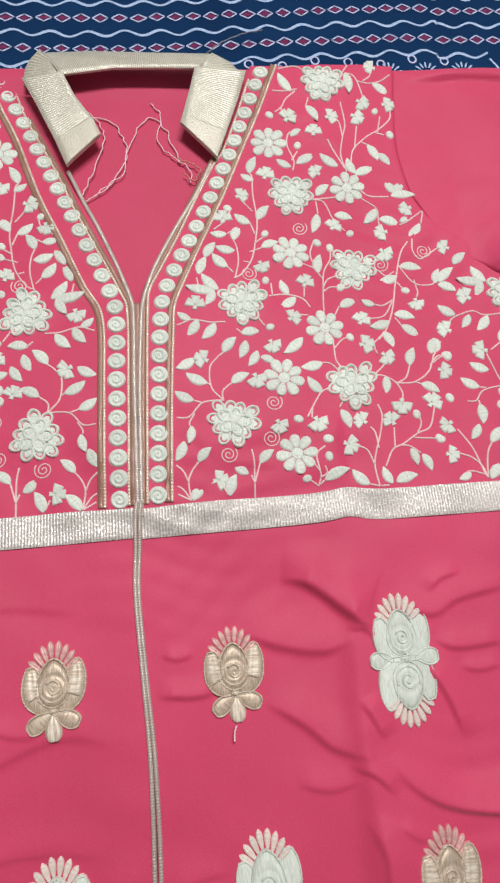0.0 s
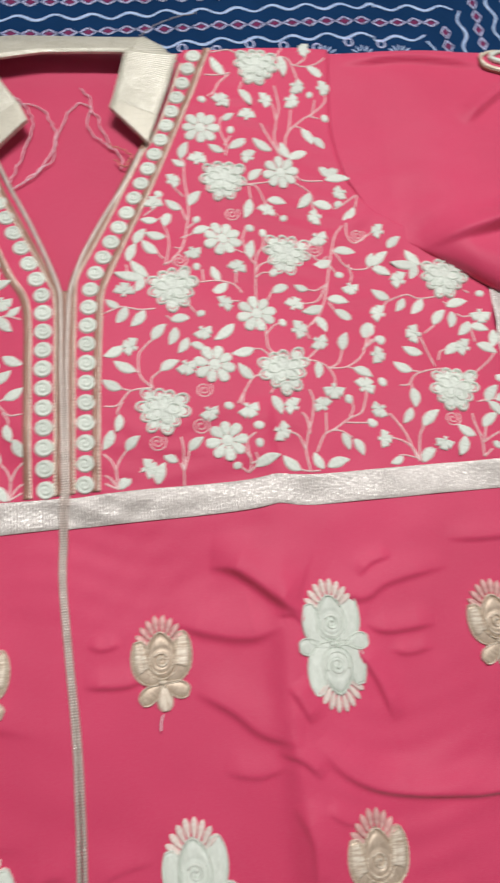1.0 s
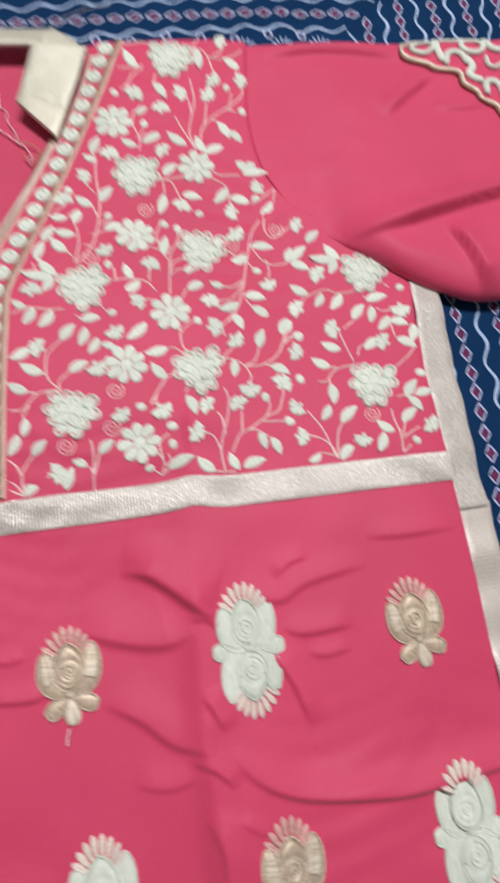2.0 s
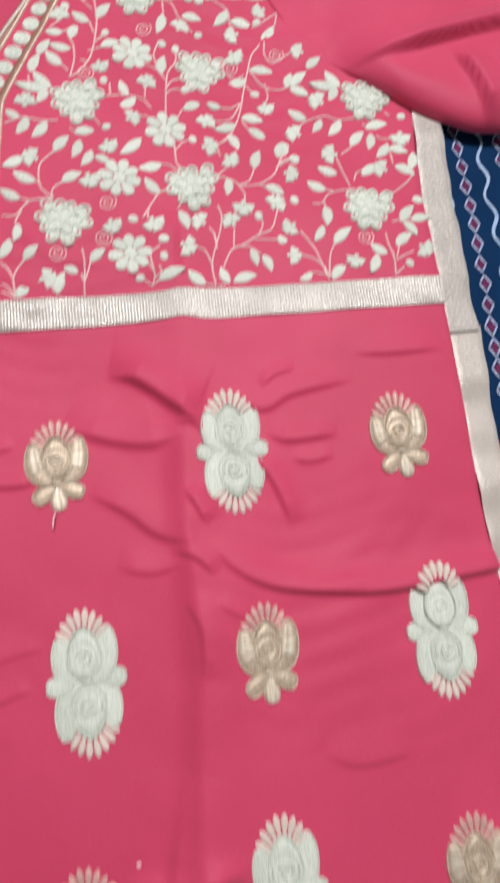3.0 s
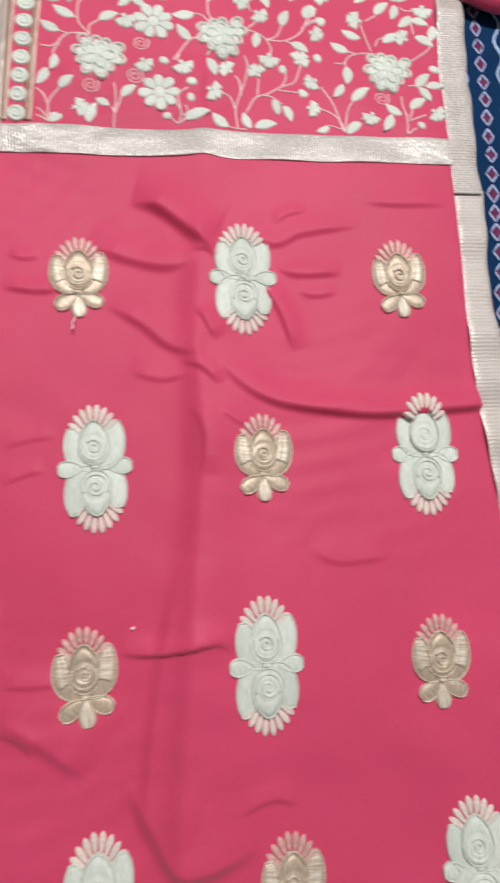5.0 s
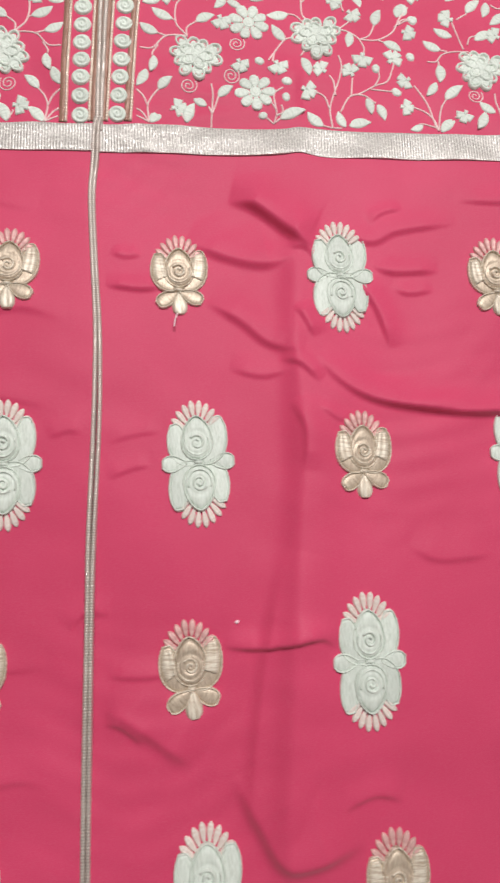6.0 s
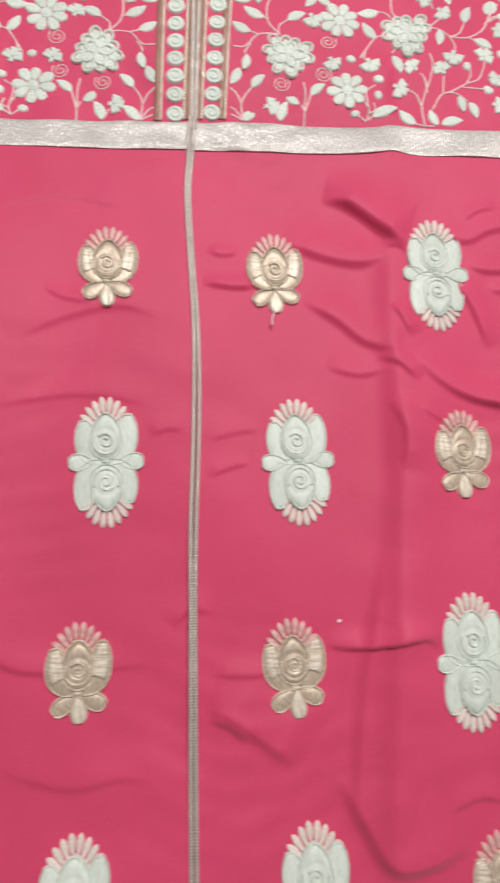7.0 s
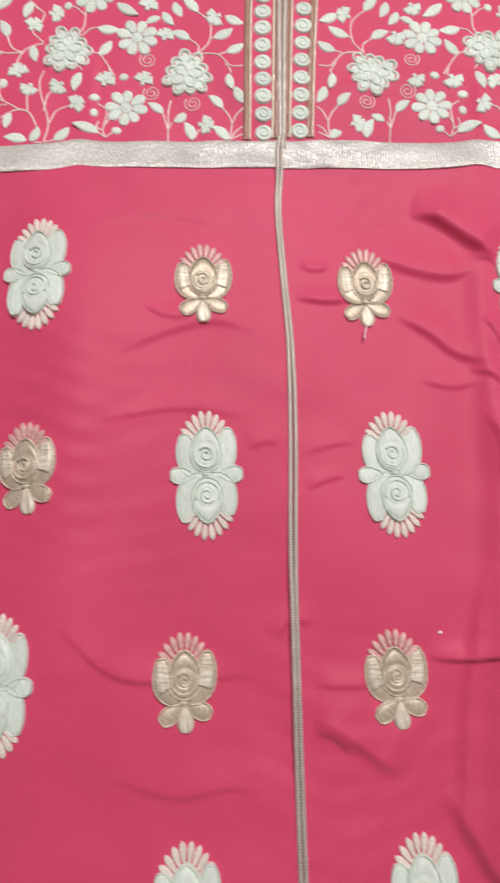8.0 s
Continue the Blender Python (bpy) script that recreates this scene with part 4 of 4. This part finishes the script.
leaves([(286, 172, 279, 158), (266, 188, 278, 198), (304, 132, 322, 135), (307, 127, 303, 113), (290, 117, 302, 129), (319, 117, 308, 106), (319, 113, 333, 108), (337, 108, 332, 93), (275, 93, 261, 100), (264, 79, 251, 88), (261, 65, 260, 49), (257, 49, 249, 38), (263, 34, 277, 45), (258, 7, 271, 19), (244, 13, 234, 9), (293, 23, 286, 9), (301, 23, 290, 33), (309, 29, 323, 39), (316, 48, 328, 61), (318, 48, 326, 36), (324, 49, 339, 51), (294, 91, 310, 99)])
leaves([(321, 97, 335, 88)])
scatter("bud", bud_mesh, 0.003, [(129, 337), (150, 306), (223, 340), (233, 316), (85, 247), (113, 222), (109, 180), (108, 139), (184, 221), (155, 213), (165, 208), (169, 172), (222, 167), (231, 231), (170, 128), (121, 64), (122, 19), (141, 47), (140, 34), (211, 61), (225, 41), (244, 108), (239, 72), (334, 141), (226, 40), (245, 107), (333, 67), (316, 14)])
scatter("pinwheel_blossom", pinwheel_mesh, 0.005, [(226, 385), (144, 333), (211, 349), (204, 334), (234, 347), (181, 334), (165, 318), (119, 277), (163, 279), (96, 259), (80, 237), (107, 194), (52, 160), (140, 176), (126, 146), (236, 242), (212, 221), (170, 227), (209, 202), (181, 142), (229, 156), (262, 204), (55, 115), (108, 125), (93, 98), (106, 61), (58, 23), (180, 121), (195, 110), (238, 95), (201, 70), (224, 69), (135, 61), (169, 59), (191, 57), (156, 42), (249, 130), (271, 158), (274, 110), (330, 123), (311, 95), (234, 51), (231, 28), (277, 21)])
scatter("pinwheel_blossom", pinwheel_mesh, 0.005, [(329, 26)])
curls([(142, 227), (96, 186), (205, 191), (243, 202), (104, 78), (99, 51), (67, 41), (287, 38)])
daisies([(125, 309), (187, 263), (132, 204), (151, 137), (114, 97), (117, 38)])
blooms([(179, 369), (139, 258), (89, 162), (182, 189), (166, 89), (73, 65), (307, 158), (294, 62)])

# ---- motifs on the skirt ----
def edge_of(line, widths):
    """The closed outline of a blade shape, a little inside its edge."""
    line, half = np.asarray(line, float), np.asarray(widths, float) * 0.47
    tang = np.gradient(line, axis=0)
    tang /= np.linalg.norm(tang, axis=1)[:, None]
    side = np.stack([-tang[:, 1], tang[:, 0]], 1)
    ring = np.vstack([line + side * half[:, None], (line - side * half[:, None])[::-1]])
    return np.vstack([ring, ring[:1]])


def cord(name, points, width, high, beads=0.3, up=0.0):
    step = max(12, int(sum(np.linalg.norm(np.diff(np.asarray(points), axis=0), axis=1)) / 0.0011))
    return blade_mesh(name, corners(points, step), np.full(step, width), high, ROUND, lambda x, y: 0 * x + up, 0.0009, beads)


def heart_edge(a):
    """The teardrop outline of a lotus heart, pointed towards +y; its curl lies at the origin."""
    c, v = math.cos(a), math.sin(a)
    x = 0.0104 * math.copysign(abs(c) ** (1.0 + 0.22 * max(0.0, v)), c) * (1 - 0.06 * max(0.0, v))
    return x, (0.0178 if v > 0 else 0.0114) * v


def heart(name):
    rings, spokes = 12, 36
    verts, faces = [(0, 0, 0.0014)], []
    for i in range(1, rings + 1):
        r = i / rings
        for k in range(spokes):
            x, y = heart_edge(2 * math.pi * k / spokes)
            d = math.hypot(r * x, r * y)
            z = 0.0019 * (1 - r**10) - 0.0007 * math.exp(-(((d - 0.0032) / 0.0009) ** 2)) - 0.0005 * math.exp(-(((d - 0.0075) / 0.0008) ** 2))
            verts.append((r * x, r * y, z if i < rings else -0.0009))
    for k in range(spokes):
        n = (k + 1) % spokes
        faces.append((0, 1 + k, 1 + n))
        for i in range(rings - 1):
            a, b = 1 + i * spokes, 1 + (i + 1) * spokes
            faces.append((a + k, b + k, b + n, a + n))
    return mesh_of(name, verts, faces)


def curl_points(turns, r0, r1, start, n=40):
    a = np.linspace(start, start + turns * 2 * math.pi, n)
    r = np.linspace(r0, r1, n)
    return np.stack([r * np.cos(a), r * np.sin(a) * 1.05], 1)


SEPAL_WIDTHS = np.interp(np.linspace(0, 1, 14), np.linspace(0, 1, 8), [0.0040, 0.0100, 0.0132, 0.0144, 0.0140, 0.0128, 0.0104, 0.0052])
SEPAL_LEFT = along([(-0.0020, -0.0128), (-0.0078, -0.0094), (-0.0118, -0.0044), (-0.0132, 0.0020), (-0.0138, 0.0085), (-0.0146, 0.0132)], 14)
SEPAL_RIGHT = along([(0.0020, -0.0128), (0.0078, -0.0094), (0.0118, -0.0044), (0.0136, 0.0030), (0.0142, 0.0110), (0.0140, 0.0166)], 14)
DROP_X = np.linspace(0, 1, 11)
DROP_WIDTHS = np.interp(DROP_X, np.linspace(0, 1, 9), [0.0022, 0.0046, 0.0070, 0.0090, 0.0104, 0.0110, 0.0108, 0.0094, 0.0052])
STAMEN_TIPS = [(-0.0160, 0.0172), (-0.0126, 0.0222), (-0.0080, 0.0262), (-0.0028, 0.0288), (0.0030, 0.0286), (0.0082, 0.0262), (0.0126, 0.0222), (0.0158, 0.0176)]
STAMEN_FOOT = (0.0, 0.0050)


def lotus_meshes():
    """The pieces of one lotus, each made once for one kind of thread."""
    drop = np.stack([0.0166 * DROP_X, 0 * DROP_X], 1)
    turn = np.linspace(0.5 * math.pi, 2.5 * math.pi, 60)
    satin = along(SEPAL_LEFT[5:13], 18), along(SEPAL_RIGHT[5:13], 18)
    wide = np.interp(np.linspace(0, 1, 18), np.linspace(0, 1, 8), SEPAL_WIDTHS[5:13]) * 0.82
    return {
        "heart": heart("rose_heart"),
        "heart_rim": cord("rim_cord", [heart_edge(a) for a in turn], 0.0015, 0.0020),
        "curl": cord("curl_cord", curl_points(1.35, 0.0012, 0.0050, 0.4), 0.0020, 0.0014, 0.2, 0.0013),
        "arc": cord("petal_arc", curl_points(0.62, 0.0080, 0.0078, math.pi * 0.88, 30), 0.0014, 0.0011, 0.35, 0.0013),
        "sepals": [blade_mesh("sepal", line, SEPAL_WIDTHS, 0.0009, ROUND) for line in (SEPAL_LEFT, SEPAL_RIGHT)],
        "sepal_rims": [cord("sepal_rim", edge_of(line, SEPAL_WIDTHS), 0.0013, 0.0013) for line in (SEPAL_LEFT, SEPAL_RIGHT)],
        "satin": [blade_mesh("satin_stitches", line, wide, 0.0016, LEAFY, None, 0.0004, 0.16) for line in satin],
        "drop": blade_mesh("drop_petal", drop, DROP_WIDTHS, 0.0009, ROUND),
        "drop_satin": blade_mesh("drop_petal", along(drop, 22), np.interp(np.linspace(0, 1, 22), DROP_X, DROP_WIDTHS * 1.08), 0.0014, LEAFY, None, 0.0009, 0.14),
        "drop_rim": cord("drop_rim", edge_of(drop, DROP_WIDTHS), 0.0013, 0.0014),
        "stamen": blade_mesh("stamen", np.stack([np.linspace(0, 0.0112, 9), np.zeros(9)], 1), [0.0014, 0.0024, 0.0032, 0.0038, 0.0043, 0.0045, 0.0043, 0.0032, 0.0008], 0.0009, LEAFY),
    }


def lotus(parent, base, kit, plain, bright, stamen, patches):
    """One lotus on its parent, opening towards +y of base."""
    for mesh in kit["sepals"]:
        part("sepal", mesh, plain, parent, "", base)
    for mesh in kit["sepal_rims"]:
        part("sepal_rim", mesh, bright, parent, "", base)
    if patches:
        for mesh in kit["satin"]:
            part("satin_stitches", mesh, bright, parent, "", base)
    part("rim_cord", kit["heart_rim"], bright, parent, "", base)
    part("curl_cord", kit["curl"], bright, parent, "", base)
    part("petal_arc", kit["arc"], bright, parent, "", base)
    for x, y in STAMEN_TIPS:
        way = math.atan2(y - STAMEN_FOOT[1], x - STAMEN_FOOT[0])
        reach = math.hypot(x - STAMEN_FOOT[0], y - STAMEN_FOOT[1]) - 0.0112
        part("stamen", kit["stamen"], stamen, parent, "", base @ Matrix.Translation((reach * math.cos(way), STAMEN_FOOT[1] + reach * math.sin(way), -0.0002)) @ Matrix.Rotation(way, 4, "Z"))


def gold_motif():
    kit = lotus_meshes()
    body = part("gold_lotus_motif", kit["heart"], GOLD, kurta, "dull gold zari lotus motif with stamens")
    lotus(body, Matrix.Identity(4), kit, GOLD, PALE_GOLD, STAMEN, True)
    part("knot", mound("knot", 0.0034, 0.0018, lambda r, a: 0.0020 * (1 - r**3), 4, 14), PALE_GOLD, body, "", Matrix.Translation((0, -0.0134, 0)))
    for a in (-144, -87, -24):
        turn = math.radians(a)
        r = Matrix.Translation((0.0012 * math.cos(turn), -0.0146, 0)) @ Matrix.Rotation(turn, 4, "Z")
        if a == -87:
            part("drop_petal", kit["drop_satin"], PALE_GOLD, body, "pale satin-stitched drop petal", r)
        else:
            part("drop_petal", kit["drop"], GOLD, body, "", r)
            part("drop_rim", kit["drop_rim"], PALE_GOLD, body, "", r)
    return body


CREAM_STAMEN = thread("pale_blush_thread", (0.90, 0.83, 0.77), (0.80, 0.64, 0.58), 0.5, 0.0, 1200)


def cream_motif():
    kit = lotus_meshes()
    knot = part("cream_lotus_motif", mound("knot", 0.0032, 0.0020, lambda r, a: 0.0022 * (1 - r**3), 4, 14), CREAM, kurta, "cream silk double lotus motif with stamens")
    for turn in (0, math.pi):
        base = Matrix.Rotation(turn, 4, "Z") @ Matrix.Translation((0, 0.0134, 0)) @ Matrix.Diagonal((1.0, 1.03, 1, 1))
        part("rose_heart", kit["heart"], CREAM, knot, "", base)
        lotus(knot, base, kit, CREAM, CREAM, CREAM_STAMEN, False)
    for a in (0, math.pi):
        r = Matrix.Rotation(a, 4, "Z") @ Matrix.Translation((0.0078, 0, 0)) @ Matrix.Diagonal((0.95, 1.05, 1, 1))
        part("side_petal", kit["drop"], CREAM, knot, "", r)
        part("petal_rim", kit["drop_rim"], CREAM, knot, "", r)
    return knot


gold, cream = gold_motif(), cream_motif()
SKIRT_TOP, PADDING = 0.0012, 1.55
GOLD_AT = [(0.057, -0.1055), (0.286, -0.109), (0.178, -0.2375), (0.0595, -0.370), (0.289, -0.377), (0.182, -0.500), (-0.058, -0.103), (-0.173, -0.232), (-0.0735, -0.368)]
CREAM_AT = [(0.1715, -0.1095), (0.0675, -0.2415), (0.293, -0.2405), (0.1725, -0.372), (0.067, -0.502), (0.302, -0.505), (-0.171, -0.098), (-0.0575, -0.2395), (-0.187, -0.3665), (-0.0735, -0.502)]
def settle(motif, m):
    """Let every piece of a motif lie on the cloth under it."""
    for piece in motif.children:
        low, high = Vector(piece.bound_box[0]), Vector(piece.bound_box[6])
        at = np.array([m @ piece.matrix_basis @ Vector((low.x + u * (high.x - low.x), low.y + v * (high.y - low.y), 0))
                       for u in (0.15, 0.5, 0.85) for v in (0.15, 0.5, 0.85)])
        gaps = skirt_z(at[:, 0], at[:, 1]) + SKIRT_TOP - at[:, 2]
        shift = Matrix.Translation((0, 0, max(-0.0008, min(0.0055, float(0.45 * gaps.max() + 0.55 * gaps.mean()) / PADDING))))
        piece.matrix_basis = shift @ piece.matrix_basis


for ob, places in ((gold, GOLD_AT), (cream, CREAM_AT)):
    for i, (x, y) in enumerate(places):
        m = lay(x, y, dice.uniform(-0.05, 0.05), skirt_z, 0.018, 1.0, SKIRT_TOP)
        m = m @ Matrix.Diagonal((1, 1, PADDING, 1))
        if i:
            settle(copy_thing(ob, m), m)
        first = m if i == 0 else first
    ob.matrix_basis = first
    settle(ob, first)

# ---- cut-work lace near the cuff ----
def lace_stroke(name, points, width, high, material, n, label=""):
    w = np.full(n, width)
    w[:2] *= 0.7
    w[-2:] *= 0.7
    part(name, blade_mesh(name, along(points, n), w, high, ROUND, lambda x, y: sleeve_z(x, y) + 0.0005, 0.001, 0.15 if n > 40 else 0.0), material, kurta, label)


border = [(0.405, 0.385), (0.388, 0.376), (0.389, 0.365), (0.408, 0.355), (0.415, 0.349), (0.434, 0.343), (0.435, 0.330), (0.445, 0.320), (0.446, 0.311), (0.458, 0.304), (0.463, 0.289), (0.48, 0.270), (0.492, 0.245)]
lace_stroke("lace_border", border, 0.0040, 0.0018, PALE_GOLD, 90, "pale gold scalloped lace border")
lace_stroke("lace_border", [(x - 0.0030, y - 0.0022) for x, y in border[1:]], 0.0016, 0.0014, BRAID, 90, "copper outline of the lace border")
for k, (points, width) in enumerate((
        ([(0.395, 0.3735), (0.402, 0.379), (0.411, 0.381), (0.419, 0.376), (0.410, 0.3685), (0.402, 0.3695), (0.395, 0.3735)], 0.0045),
        ([(0.423, 0.386), (0.421, 0.372), (0.4225, 0.357)], 0.0062),
        ([(0.425, 0.353), (0.428, 0.364), (0.436, 0.3675), (0.443, 0.3625), (0.4445, 0.353)], 0.0058),
        ([(0.446, 0.361), (0.4485, 0.349), (0.443, 0.340), (0.454, 0.332)], 0.0068),
        ([(0.454, 0.317), (0.456, 0.329), (0.463, 0.332), (0.469, 0.325), (0.468, 0.307)], 0.0062),
        ([(0.465, 0.361), (0.4645, 0.351), (0.470, 0.3475), (0.477, 0.351)], 0.0040),
        ([(0.425, 0.3845), (0.440, 0.3830), (0.452, 0.3845)], 0.0042),
        ([(0.470, 0.384), (0.472, 0.372), (0.482, 0.366)], 0.0060),
        ([(0.478, 0.345), (0.476, 0.330), (0.486, 0.318)], 0.0060),
        ([(0.476, 0.300), (0.480, 0.288), (0.490, 0.282)], 0.0060))):
    lace_stroke("lace_scroll", points, width, 0.0020, CREAM, 24, "cream satin-stitched lace scroll")
t = np.linspace(0, 2 * math.pi, 30)
part("lace_ring", blade_mesh("lace_ring", np.stack([0.4555 + 0.0105 * np.cos(t), 0.3745 + 0.0085 * np.sin(t)], 1), np.full(30, 0.0050), 0.0020, ROUND, lambda x, y: sleeve_z(x, y) + 0.0005), CREAM, kurta, "cream satin-stitched lace ring")


# ---- loose threads ----
THREAD = print_ink("pink_sewing_thread", (0.98, 0.78, 0.84), (0.94, 0.66, 0.74))
COPPER_THREAD = print_ink("copper_sewing_thread", (0.72, 0.36, 0.26), (0.60, 0.26, 0.18))
GREY_FIBRE = print_ink("grey_fibre", (0.45, 0.45, 0.48), (0.30, 0.30, 0.34))


def loose(points, z, material, wobble, width=0.0008):
    n = 90
    line = along(points, n)
    s = np.linspace(0, 1, n)
    line = line + wobble * np.stack([np.sin(47 * s + 3 * np.sin(9 * s)), np.cos(39 * s)], 1)
    part("loose_thread", blade_mesh("loose_thread", line, np.full(n, width), 0.0006, ROUND, lambda x, y: 0 * x + z, 0.0004), material, kurta, "loose pale thread end")


loose([(-0.031, 0.266), (-0.019, 0.295), (-0.011, 0.325), (-0.021, 0.346), (-0.030, 0.350)], -0.0005, THREAD, 0.0006)
loose([(-0.029, 0.260), (-0.005, 0.281), (0.007, 0.308), (-0.003, 0.337), (-0.019, 0.343)], -0.0010, THREAD, 0.0008)
loose([(-0.026, 0.262), (0.000, 0.284), (0.008, 0.308), (0.018, 0.333), (0.029, 0.341), (0.039, 0.332), (0.047, 0.306), (0.051, 0.295)], -0.0008, THREAD, 0.0012)
loose([(0.029, 0.356), (0.037, 0.344), (0.033, 0.318), (0.042, 0.304), (0.057, 0.289), (0.058, 0.275)], -0.0005, THREAD, 0.0006)
loose([(0.049, 0.298), (0.060, 0.293), (0.066, 0.287), (0.060, 0.276), (0.053, 0.283)], 0.0005, COPPER_THREAD, 0.0008)
loose([(0.081, 0.407), (0.095, 0.419), (0.116, 0.429), (0.134, 0.433)], 0.002, GREY_FIBRE, 0.0003, 0.0006)
loose([(0.0555, -0.138), (0.054, -0.142), (0.0535, -0.147)], 0.0035, THREAD, 0.0002, 0.0009)
speck = part("lint_speck", mound("lint_speck", 0.0018, 0.0013, lambda r, a: 0.0012 * (1 - r * r), 4, 10), THREAD, kurta, "tiny pale lint speck", lay(0.0895, -0.3445, 0.4, skirt_z, 0.003, 1.0, SKIRT_TOP))
